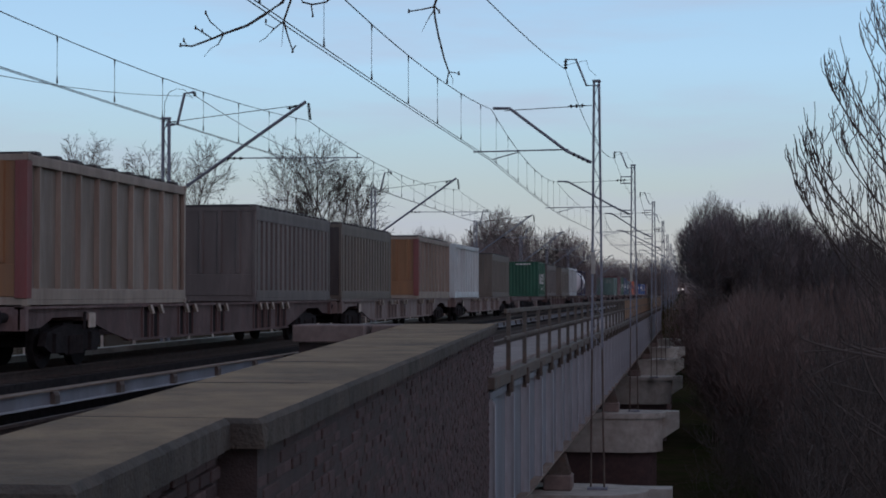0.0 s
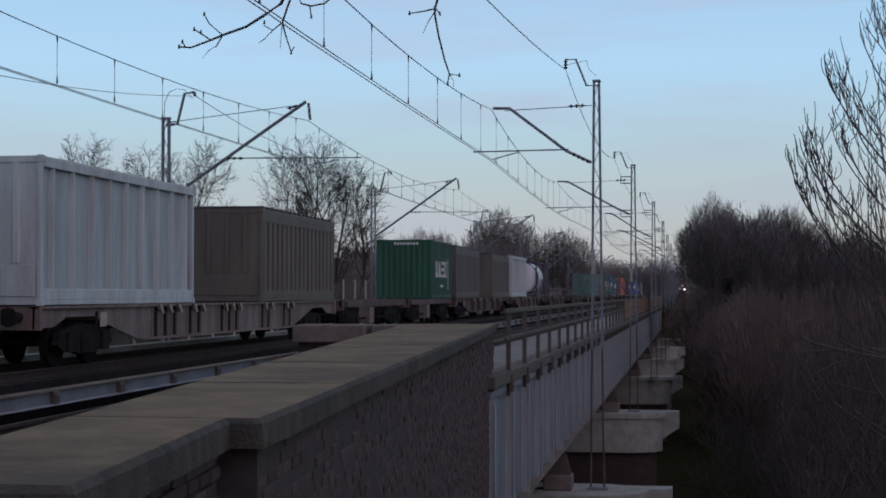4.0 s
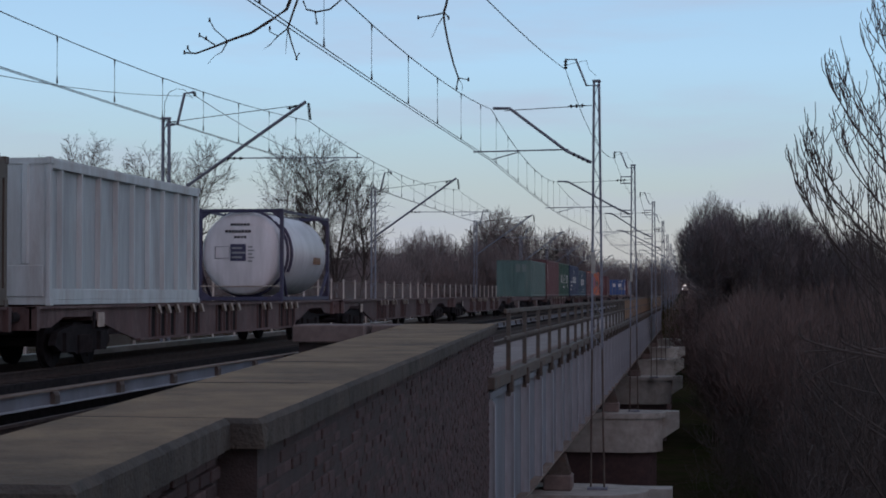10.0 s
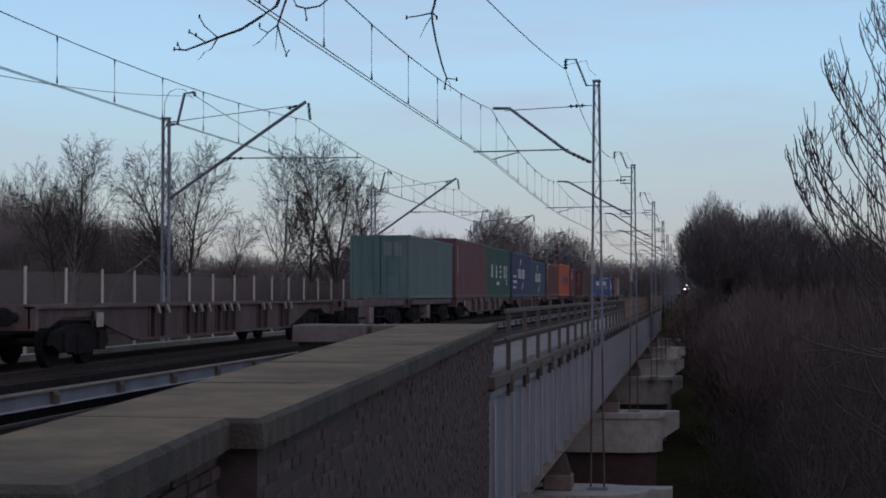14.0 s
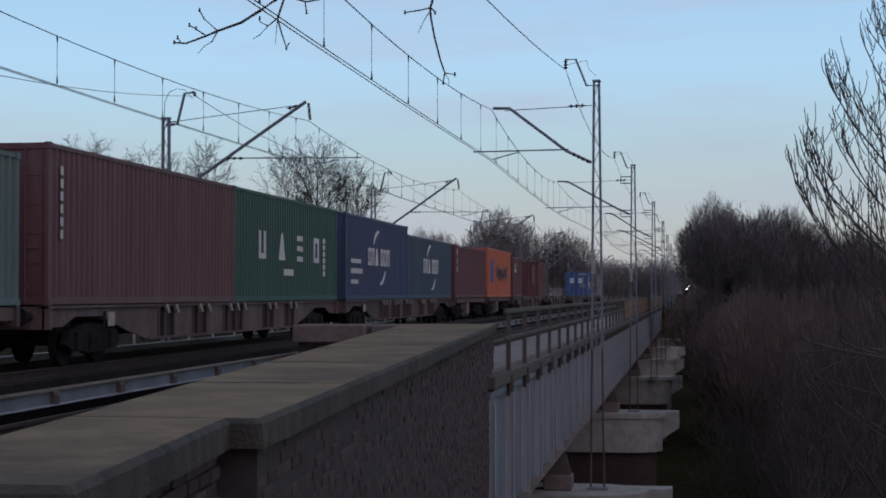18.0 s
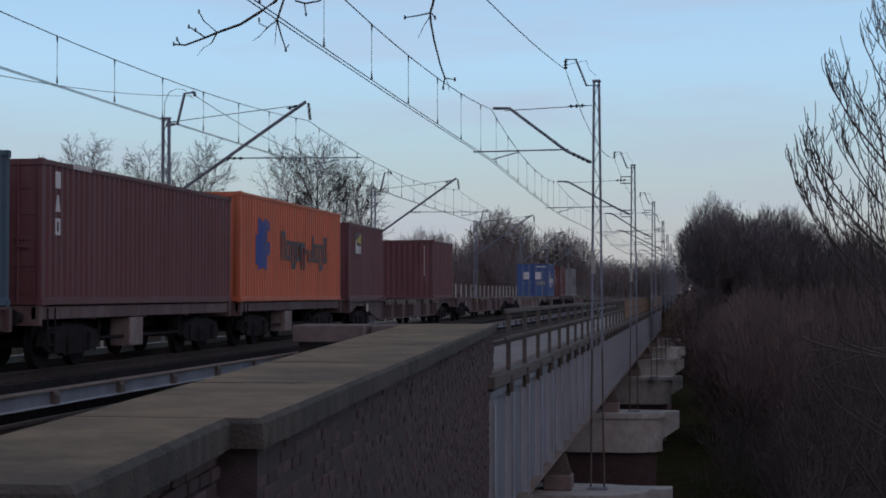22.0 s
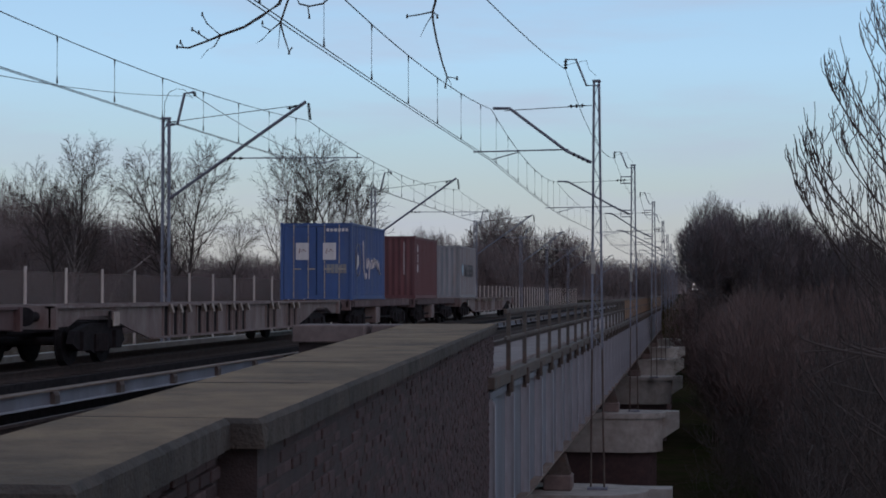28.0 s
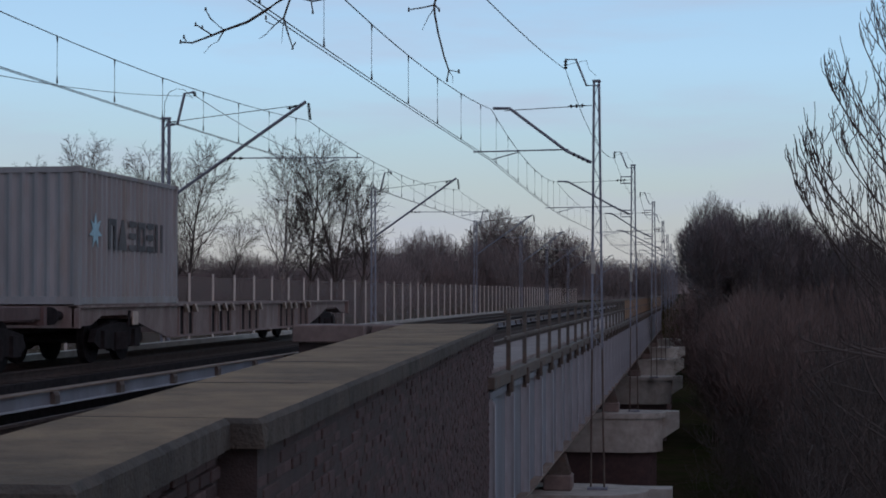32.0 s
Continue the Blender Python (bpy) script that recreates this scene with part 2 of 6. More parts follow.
def bridge(name, right, left, y0, label, walk_w):
    """Deck between plate girders; right is the outer face towards the viewer."""
    br = thing(name, label, "bridge", kind="structure")
    part("deck", B(left, right - walk_w, y0, BRIDGE_END, -0.95, -0.76), M_DARK, br)
    part("walkway", B(right - walk_w, right - 0.13, y0, BRIDGE_END, -0.32, -0.14, 0.02), M_WALK, br, "pale concrete walkway slab")
    part("fascia", B(right - 0.12, right + 0.11, y0, BRIDGE_END, -0.46, -0.22, 0.015), M_RUSTY, br)
    # kerb in a paler concrete that stands for light on its top edge
    part("kerb", B(right - walk_w - 0.12, right - walk_w, y0, BRIDGE_END, -0.34, -0.06, 0.01), M_FENCE, br, "kerb, its lit top edge put into a pale colour")
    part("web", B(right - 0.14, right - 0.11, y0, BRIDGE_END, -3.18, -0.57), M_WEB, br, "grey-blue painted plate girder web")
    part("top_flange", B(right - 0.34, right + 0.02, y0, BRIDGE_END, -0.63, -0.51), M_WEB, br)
    part("bottom_flange", B(right - 0.34, right + 0.08, y0, BRIDGE_END, -3.27, -3.2), M_SOOT, br, "rust-streaked bottom flange")
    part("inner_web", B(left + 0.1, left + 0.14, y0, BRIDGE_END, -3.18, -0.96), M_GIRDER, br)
    bm = bmesh.new()
    prism(bm, [(0, -3.2), (0.19, -3.2), (0.19, -0.75), (0.1, -0.64), (0, -0.64)], "y", -0.02, 0.02)
    box(bm, 0.17, 0.195, -0.05, 0.05, -3.19, -0.78)
    # stiffeners keep the paler paint, as faces lit more than the web
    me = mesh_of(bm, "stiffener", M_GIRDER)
    y = 31.8
    while y < BRIDGE_END:
        s = part("stiffener", me, None, br)
        s.location = (right - 0.11, y, 0)
        y += 3.4
    return br


bridge("bridge_1", -3.75, NEAR - 2.4, 31.5, "grey-blue steel plate girder railway viaduct with a pale walkway", 1.95)


def handrail(x, y0, y1, step):
    hr = thing("handrail", "weathered steel handrail along the bridge walkway", "railing")
    post = mesh_of(B(-0.045, 0.045, -0.045, 0.045, -0.75, 1.03, 0.008), "post", M_RUSTY)
    foot = mesh_of(B(-0.02, 0.07, -0.11, 0.11, -0.66, -0.3, 0.008), "foot_plate", M_RUSTY)
    ys = []
    y = y0 + 0.6
    while y < y1:
        ys.append(y)
        p = part("post", post, None, hr)
        p.location = (x, y, 0)
        f = part("foot_plate", foot, None, hr)
        f.location = (x + 0.04, y, 0)
        y += step
    for z, h in ((1.0, 0.05), (0.45, 0.04)):
        part("rail", B(x - 0.03, x + 0.03, y0, y1, z - h, z + h, 0.01), M_RUSTY, hr)
    return hr


rail = handrail(-3.70, 33.8, BRIDGE_END, 3.4)
# rusty mesh infill towards the far end of the railing
for k in range(40):
    y = 96.0 + 3.4 * k
    if y < BRIDGE_END - 3:
        part("infill_panel", B(-3.715, -3.685, y + 0.06, y + 3.34, -0.1, 0.95), M_INFILL, rail, "rust-orange mesh infill")

far_bridge = thing("bridge_2", "steel girder deck under the track of the train", "bridge", kind="structure")
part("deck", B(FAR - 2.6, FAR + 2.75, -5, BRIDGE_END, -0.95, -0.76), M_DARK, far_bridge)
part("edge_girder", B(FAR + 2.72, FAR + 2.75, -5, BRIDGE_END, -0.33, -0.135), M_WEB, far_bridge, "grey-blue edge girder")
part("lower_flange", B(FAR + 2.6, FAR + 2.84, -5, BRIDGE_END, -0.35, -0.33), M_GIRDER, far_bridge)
part("edge_flange", B(FAR + 2.56, FAR + 2.8, -5, BRIDGE_END, -0.135, -0.11), M_SOOT, far_bridge, "rust-brown top flange")
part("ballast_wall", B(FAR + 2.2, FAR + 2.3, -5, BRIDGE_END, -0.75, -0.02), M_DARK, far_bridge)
# stiffeners in dark rusty paint that also stands for their shadow side
me = mesh_of(P([(0, -0.33), (0.08, -0.33), (0.08, -0.2), (0.05, -0.137), (0, -0.137)], "y", -0.1, 0.1), "stiffener", M_RUSTY)
for k in range(34):
    s = part("stiffener", me, None, far_bridge)
    s.location = (FAR + 2.75, 12.67 + 2.99 * k, 0)
part("far_kerb", B(FAR - 2.6, FAR - 2.35, -5, BRIDGE_END, -0.6, -0.02), M_CONC_LT, far_bridge, "pale concrete kerb")


def pier(y):
    p = thing("pier", "brick bridge pier with a pale rounded concrete cap", "bridge pier", "piers of the viaduct")

    def nose(x0, x1, hw, z0, z1, n=22):
        bm = bmesh.new()
        pts = [(x0, y - hw), ] + [(x1 + hw * 1.15 * math.sin(math.pi * k / n), y - hw * math.cos(math.pi * k / n)) for k in range(n + 1)] + [(x0, y + hw)]
        prism(bm, pts, "z", z0, z1)
        return bm
    part("shaft", nose(-17.0, -3.05, 1.2, -12.0, -6.4), M_BRICK, p)
    part("cap", nose(-17.2, -3.1, 1.5, -6.4, -4.75), M_CONC_LT, p)
    part("cap_top", nose(-17.25, -3.05, 1.58, -4.75, -4.5), M_CONC_LT, p)
    part("mast_bracket", P([(-1.6, -6.0), (-0.55, -5.3), (-0.55, -4.49), (-3.4, -4.49), (-3.4, -6.0)], "y", y + 0.25, y + 1.15), M_CONC_LT, p)
    # block and bearing in dark tones: shade under the girder painted in, with grime
    part("bearing_block", B(-4.35, -3.5, y - 0.5, y + 0.5, -4.5, -4.05, 0.04), M_CONC_D, p)
    part("bearing", P([(y - 0.35, -4.05), (y + 0.35, -4.05), (y + 0.12, -3.27), (y - 0.12, -3.27)], "x", -4.05, -3.82), M_RUSTY, p)
    for dy in (-0.3, 0.0, 0.3):
        part("bearing_rib", P([(-4.2, -4.05), (-3.55, -4.05), (-3.78, -3.27), (-4.1, -3.27)], "y", y + dy - 0.025, y + dy + 0.025), M_RUSTY, p)
    return p


for y in PIERS:
    pier(y)

# ---- parapet wall of the approach, with its stone coping ----
COPE = 0.74


def slab(pts, z0, z1, bevel=0.028):
    bm = bmesh.new()
    prism(bm, pts, "z", z0, z1)
    es = [e for e in bm.edges if abs(e.verts[0].co.z - e.verts[1].co.z) < 0.01 and e.verts[0].co.z > z1 - 0.01]
    bmesh.ops.bevel(bm, geom=es, offset=bevel, segments=1, affect="EDGES")
    long = [e for e in bm.edges if e.calc_length() > 1.0]
    bmesh.ops.subdivide_edges(bm, edges=long, cuts=26)
    for v in bm.verts:      # chipped, uneven arrises
        k = noise.noise(v.co * 0.9) * 0.02 + noise.noise(v.co * 7) * 0.018
        v.co.x += k
        v.co.y += k * 0.4
        v.co.z += k * 0.25
    bm.normal_update()
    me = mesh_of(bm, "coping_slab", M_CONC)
    me.materials.append(M_EDGE_SHADE)
    # faces not turned up take the tone with side shade in it
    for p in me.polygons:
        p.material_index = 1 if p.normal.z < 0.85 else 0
    return me


def lerp(a, b, t):
    return a + (b - a) * t


def right_edge(y):
    return lerp(-2.10, -3.87, (y - 8.17) / 25.63) if y >= 8.17 else lerp(-1.96, -2.27, (y - 5.16) / 3.0)


def left_edge(y):
    return lerp(-3.02, -5.90, (y - 7.08) / 27.8)


wall = thing("parapet_wall", "sooty red brick parapet wall with a mossy concrete coping", "wall", kind="structure")
YS = [5.16, 8.17, 11.4, 15.0, 19.0, 23.4, 28.4, 34.0]
for a, b in zip(YS, YS[1:]):
    g = 0.006
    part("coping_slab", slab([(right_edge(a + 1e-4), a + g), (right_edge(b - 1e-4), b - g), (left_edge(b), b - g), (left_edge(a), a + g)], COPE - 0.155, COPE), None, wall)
part("wall_core", P([(right_edge(8.2) - 0.07, 8.3), (right_edge(34) - 0.07, 33.9), (left_edge(34) + 0.1, 33.9), (left_edge(8.2) + 0.1, 8.3)], "z", -9.5, COPE - 0.155), M_MORTAR, wall)
part("wall_core", P([(-2.08, 5.25), (-2.38, 8.3), (-3.05, 8.3), (-2.75, 5.25)], "z", -9.5, COPE - 0.1551), M_MORTAR, wall)

blk = thing("abutment_block", "pale concrete block between the two tracks", "concrete block", kind="structure")
part("capping", B(-9.32, -7.57, 38.8, 40.4, 0.2, 0.62, 0.03), M_CONC_D, blk)
part("stem", B(-9.2, -7.7, 39.0, 40.2, -0.9, 0.2), M_MORTAR, blk)
part("capping", B(-7.47, -6.2, 39.0, 40.4, 0.25, 0.62, 0.03), M_CONC_D, blk)
# ---- the train ----
SPEED = 13.04
WHEELS = []      # (wheelset, place along its bogie)
MOVERS = []      # (thing, y at the start, x, z)


def bogie(parent, yc, lift=0.0):
    bg = bpy.data.meshes.get("bogie_frame")
    if not bg:
        bm = bmesh.new()
        for s in (-1, 1):
            x = s * 1.0
            prism(bm, [(-1.45, 0.42), (-1.15, 0.30), (-0.55, 0.30), (-0.35, 0.22), (0.35, 0.22), (0.55, 0.30), (1.15, 0.30), (1.45, 0.42), (1.3, 0.66), (0.55, 0.78), (-0.55, 0.78), (-1.3, 0.66)], "x", x - 0.07, x + 0.07)
            for a in (-0.9, 0.9):
                box(bm, x - 0.14, x + 0.14, a - 0.17, a + 0.17, 0.28, 0.64)
            for k in range(-2, 3):
                disc(bm, (x + s * 0.1, k * 0.13, 0.42), "z", 0.055, 0.34, 8)
        box(bm, -0.95, 0.95, -0.25, 0.25, 0.45, 0.82)
        bg = mesh_of(bm, "bogie_frame", M_DARK)
        bm = bmesh.new()
        for s in (-1, 1):
            disc(bm, (s * 0.75, 0, 0), "x", 0.46, 0.12, 24)
            disc(bm, (s * 0.69, 0, 0), "x", 0.485, 0.03, 24)
            disc(bm, (s * 0.82, 0, 0), "x", 0.15, 0.1, 12)
            for a in (0.0, 2.094, 4.189):
                disc(bm, (s * 0.815, 0.28 * math.cos(a), 0.28 * math.sin(a)), "x", 0.035, 0.03, 8)
        tube(bm, [(-1.0, 0, 0), (1.0, 0, 0)], 0.08, 10)
        mesh_of(bm, "wheelset", M_DARK)
    b = part("bogie", bg, None, parent, "black two-axle bogie")
    b.location = (0, yc, lift)
    for a in (-0.9, 0.9):
        w = part("wheelset", bpy.data.meshes["wheelset"], None, b)
        w.location = (0, a, 0.46 + lift)
        WHEELS.append((w, a))
    return b


def buffers(w, y, s):
    for x in (-0.87, 0.87):
        bm = bmesh.new()
        disc(bm, (x, y + s * 0.25, 0.95), "y", 0.09, 0.45, 12)
        disc(bm, (x, y + s * 0.48, 0.95), "y", 0.17, 0.05, 16)
        part("buffer", bm, M_DARK, w)
    part("coupling", T([(0, y, 0.95), (0, y + s * 0.4, 0.85), (0, y + s * 0.7, 0.9)], 0.05), M_DARK, w)


def deep_wagon(y0, y1, grey):
    """Four-axle container flat with deep side sills; y0 is its trailing end at the start of the film."""
    m = M_FRAME_G if grey else M_FRAME
    L = y1 - y0
    w = thing("flat_wagon", ("worn grey-brown" if grey else "rust-brown") + " four-axle container flat wagon with deep side sills", "wagon", "container wagons of the train")
    for s in (-1, 1):
        x = s * 1.13
        # top and bottom flange and web, swept up over the bogies
        half = [(0, 0.74), (0.9, 0.76), (1.5, 0.93), (2.9, 0.93), (4.4, 0.62), (5.6, 0.42)]
        out = [(0, 1.12), *half, *((L - a, b) for a, b in half[::-1]), (L, 1.12)]
        part("side_sill", P(out, "x", x - 0.02, x + 0.02), m, w)
        part("top_flange", B(x - 0.09, x + 0.09, 0, L, 1.09, 1.14), m, w)
        part("bottom_flange", B(x - 0.1, x + 0.1, 5.6, L - 5.6, 0.40, 0.44), m, w)
    # outriggers, with flat dark plates for the shade in their pockets along the sill
    rib = mesh_of(B(-0.0, 0.012, -0.19, 0.19, 0.45, 1.08), "pocket", M_DARK)
    pl = mesh_of(B(0, 0.05, -0.025, 0.025, 0.45, 1.09), "rib", m)
    sp = mesh_of(P([(-0.1, 1.15), (0.06, 1.15), (0.22, 0.97), (0.11, 0.96)], "x", 0.04, 0.11), "spigot_lever", M_LEVER)
    r = random.Random(int(y0 * 10))
    for c in (6.6, 9.1, L / 2 - 0.6, L - 9.0, L - 6.6):
        for d in (0, 0.66, 1.32)[:r.choice((2, 2, 3))]:
            for side in (1, -1):
                p = part("pocket", rib, None, w)
                p.matrix_basis = pose(side * 1.14, c + d, 0, 0, 0, 0 if side > 0 else 180)
                for e in (-0.2, 0.2):
                    q = part("rib", pl, None, w)
                    q.matrix_basis = pose(side * 1.14, c + d + e, 0, 0, 0, 0 if side > 0 else 180)
                s_ = part("spigot_lever", sp, None, w)
                s_.matrix_basis = pose(side * 1.16, c + d + 0.1, -0.02, 0, 0, 0 if side > 0 else 180)
    for k in range(9):
        y = 0.15 + (L - 0.3) * k / 8
        part("crossbeam", B(-1.11, 1.11, y - 0.12, y + 0.12, 0.85, 1.08), m, w)
    part("centre_beam", B(-0.25, 0.25, 0.2, L - 0.2, 0.62, 1.0), M_DARK, w)
    for y, s in ((0, -1), (L, 1)):
        part("headstock", B(-1.25, 1.25, min(y, y - s * 0.12), max(y, y - s * 0.12), 0.72, 1.13), m, w)
        buffers(w, y, s)
    part("air_tank", T([(0.5, L / 2 - 0.9, 0.55), (0.5, L / 2 + 0.9, 0.55)], 0.2, 12), M_DARK, w)
    part("brake_plate", B(1.15, 1.18, 3.25, 3.6, 0.72, 1.0, 0.008), M_LEVER, w, "pale brake data plate")
    part("brake_lever", T([(1.19, 2.95, 0.7), (1.19, 3.0, 1.02)], 0.03, 6), M_DARK, w)
    bogie(w, 2.75)
    bogie(w, L - 2.75)
    MOVERS.append((w, y0, FAR, 0))
    return w


def link_wagon(y0, y1):
    """Two short coupled halves with shallow frames and open running gear."""
    L = y1 - y0
    w = thing("flat_wagon", "shallow dark rust-brown two-unit container flat wagon with open running gear", "wagon", "container wagons of the train")
    mid = L / 2
    for a, b in ((0, mid - 0.45), (mid + 0.45, L)):
        for s in (-1, 1):
            x = s * 1.12
            part("side_sill", B(x - 0.05, x + 0.05, a, b, 0.9, 1.13, 0.01), M_FRAME, w)
        part("centre_beam", B(-0.3, 0.3, a, b, 0.62, 1.06), M_DARK, w)
        for k in range(5):
            y = a + 0.15 + (b - a - 0.3) * k / 4
            part("crossbeam", B(-1.07, 1.07, y - 0.13, y + 0.13, 0.86, 1.1), M_FRAME, w)
        for y in (a + 5.4, ):
            part("equipment_box", B(0.72, 1.16, y - 0.4, y + 0.4, 0.3, 0.88, 0.02), M_FRAME_G, w, "pale grey equipment box")
        bm = bmesh.new()
        for s in (-1, 1):
            tube(bm, [(s * 1.0, a + 3.6, 0.5), (s * 1.0, b - 3.6, 0.5)], 0.035, 6)
            for y in (a + 3.6, b - 3.6):
                tube(bm, [(s * 1.0, y, 0.5), (s * 1.0, y, 0.92)], 0.03, 6)
        part("brake_rigging", bm, M_DARK, w)
        part("air_tank", T([(-0.45, (a + b) / 2 - 0.9, 0.6), (-0.45, (a + b) / 2 + 0.9, 0.6)], 0.19, 12), M_DARK, w)
        bm = bmesh.new()
        for x in (1.18, ):
            tube(bm, [(x, a + 0.5, 0.42), (x, a + 0.5, 1.1)], 0.018, 5)
            tube(bm, [(x, a + 0.85, 0.42), (x, a + 0.85, 1.1)], 0.018, 5)
            for z in (0.45, 0.75):
                tube(bm, [(x, a + 0.5, z), (x, a + 0.85, z)], 0.018, 5)
        part("step_ladder", bm, M_DARK, w)
        bogie(w, a + 2.0)
        bogie(w, b - 2.0)
        for y, s in ((a, -1), (b, 1)):
            part("headstock", B(-1.22, 1.22, min(y, y - s * 0.14), max(y, y - s * 0.14), 0.8, 1.14), M_FRAME, w)
            if (s < 0 and a == 0) or (s > 0 and b == L):
                buffers(w, y, s)
    part("drawbar", B(-0.12, 0.12, mid - 0.5, mid + 0.5, 0.8, 0.95), M_DARK, w)
    MOVERS.append((w, y0, FAR, 0))
    return w


for k, (a, b) in enumerate(((1.0, 25.6), (27.2, 51.8), (53.4, 78.3), (80.0, 104.6), (132.4, 157.0), (158.1, 182.6), (184.1, 208.6), (210.2, 234.7),
                            (263.0, 287.5), (288.9, 313.5), (341.6, 366.3), (367.7, 392.2), (393.7, 418.2), (447.0, 471.8))):
    deep_wagon(a, b, k in (2, 3, 12, 13))
for a, b in ((105.9, 131.1), (236.2, 261.75), (314.75, 340.3), (420.0, 445.5)):
    link_wagon(a, b)

DECK = 1.145


def corners(ob, L, H, m):
    """Corner posts, castings and rails of a container frame."""
    for x in (-1.19, 1.19):
        for y in (0.06, L - 0.06):
            part("corner_post", B(x - 0.05, x + 0.03 if x > 0 else x + 0.05, y - 0.06, y + 0.06, 0.0, H, 0.006), m, ob)
            for z in (0.06, H - 0.055):
                part("corner_casting", B(x - 0.05, x + 0.05, y - 0.075, y + 0.075, z - 0.06, z + 0.06, 0.006), m, ob)
        part("top_rail", B(x - 0.04, x + 0.03, 0.1, L - 0.1, H - 0.09, H - 0.01), m, ob)
        part("bottom_rail", B(x - 0.04, x + 0.035, 0.1, L - 0.1, 0.02, 0.15), m, ob)
    for y in (0.06, L - 0.06):
        part("header", B(-1.15, 1.15, y - 0.05, y + 0.05, H - 0.12, H - 0.01), m, ob)
        part("sill", B(-1.15, 1.15, y - 0.05, y + 0.05, 0.02, 0.16), m, ob)


def corrugated(bm, a, b, z0, z1, pitch, depth, flat, put):
    """A trapezoid-corrugated sheet from a to b; put maps (along, out, z) to a point."""
    pts = []
    s = a
    while s < b - 1e-6:
        for f, o in ((0, 0), (flat, 0), (0.5, -depth), (0.5 + flat, -depth)):
            q = s + f * pitch
            if q < b:
                pts.append((q, o))
        s += pitch
    pts.append((b, pts[-1][1]))
    lo = [bm.verts.new(put(p, o, z0)) for p, o in pts]
    hi = [bm.verts.new(put(p, o, z1)) for p, o in pts]
    for i in range(len(pts) - 1):
        bm.faces.new((lo[i], lo[i + 1], hi[i + 1], hi[i]))


def blocks(ob, m, side, c, z, w, h, shapes, drop=()):
    """A painted name as a row of plain shapes, one letter each: o frame, v two bars, t wedge, e three bars, i bar, n arch, u trough, space; drop lists (low, high) shares of the height."""
    wide = {"i": 0.4, " ": 0.45, "v": 0.95, "t": 1.05}
    total = sum(wide.get(k, 0.9) for k in shapes)
    at = c - w / 2
    for i, k in enumerate(shapes):
        step = wide.get(k, 0.9) / total * w
        lo, hi = drop[i] if drop else (0, 1)
        a, b, z0, z1 = at + step * 0.08, at + step * 0.88, z + lo * h, z + hi * h
        at += step
        if k == " ":
            continue
        p, q = (b - a) * 0.3, (z1 - z0) * 0.2
        left, right, top, foot = (a, a + p, z0, z1), (b - p, b, z0, z1), (a, b, z1 - q, z1), (a, b, z0, z0 + q)
        bm = bmesh.new()
        for y0, y1, f0, f1 in {"o": (left, right, (a + p, b - p, z1 - q, z1), (a + p, b - p, z0, z0 + q)), "v": (left, right), "e": (top, foot, (a, b, (z0 + z1 - q) / 2, (z0 + z1 + q) / 2)),
                               "i": ((a, b, z0, z1), ), "n": (left, right, (a + p, b - p, z1 - q, z1)), "u": (left, right, (a + p, b - p, z0, z0 + q)), "t": ()}[k]:
            if side:
                box(bm, 1.2185, 1.226, y0, y1, f0, f1)
            else:
                box(bm, y0, y1, -0.016, -0.004, f0, f1)
        if k == "t":
            prism(bm, [(a, z0), (b, z0), ((a + b) / 2 + p * 0.4, z1), ((a + b) / 2 - p * 0.4, z1)], "x", 1.2185, 1.226)
        part("name_shape", bm, m, ob)


def bars(ob, m, y, z, n, w, h, gap, side=True, vertical=False):
    """Unreadable small writing as plain bars."""
    bm = bmesh.new()
    for k in range(n):
        if vertical:
            y0, z0 = y, z - k * (h + gap)
        else:
            y0, z0 = y + k * (w + gap), z
        if side:
            box(bm, 1.222, 1.234, y0, y0 + w, z0, z0 + h)
        else:
            box(bm, y0, y0 + w, -0.014, -0.004, z0, z0 + h)
    part("marking", bm, m, ob)


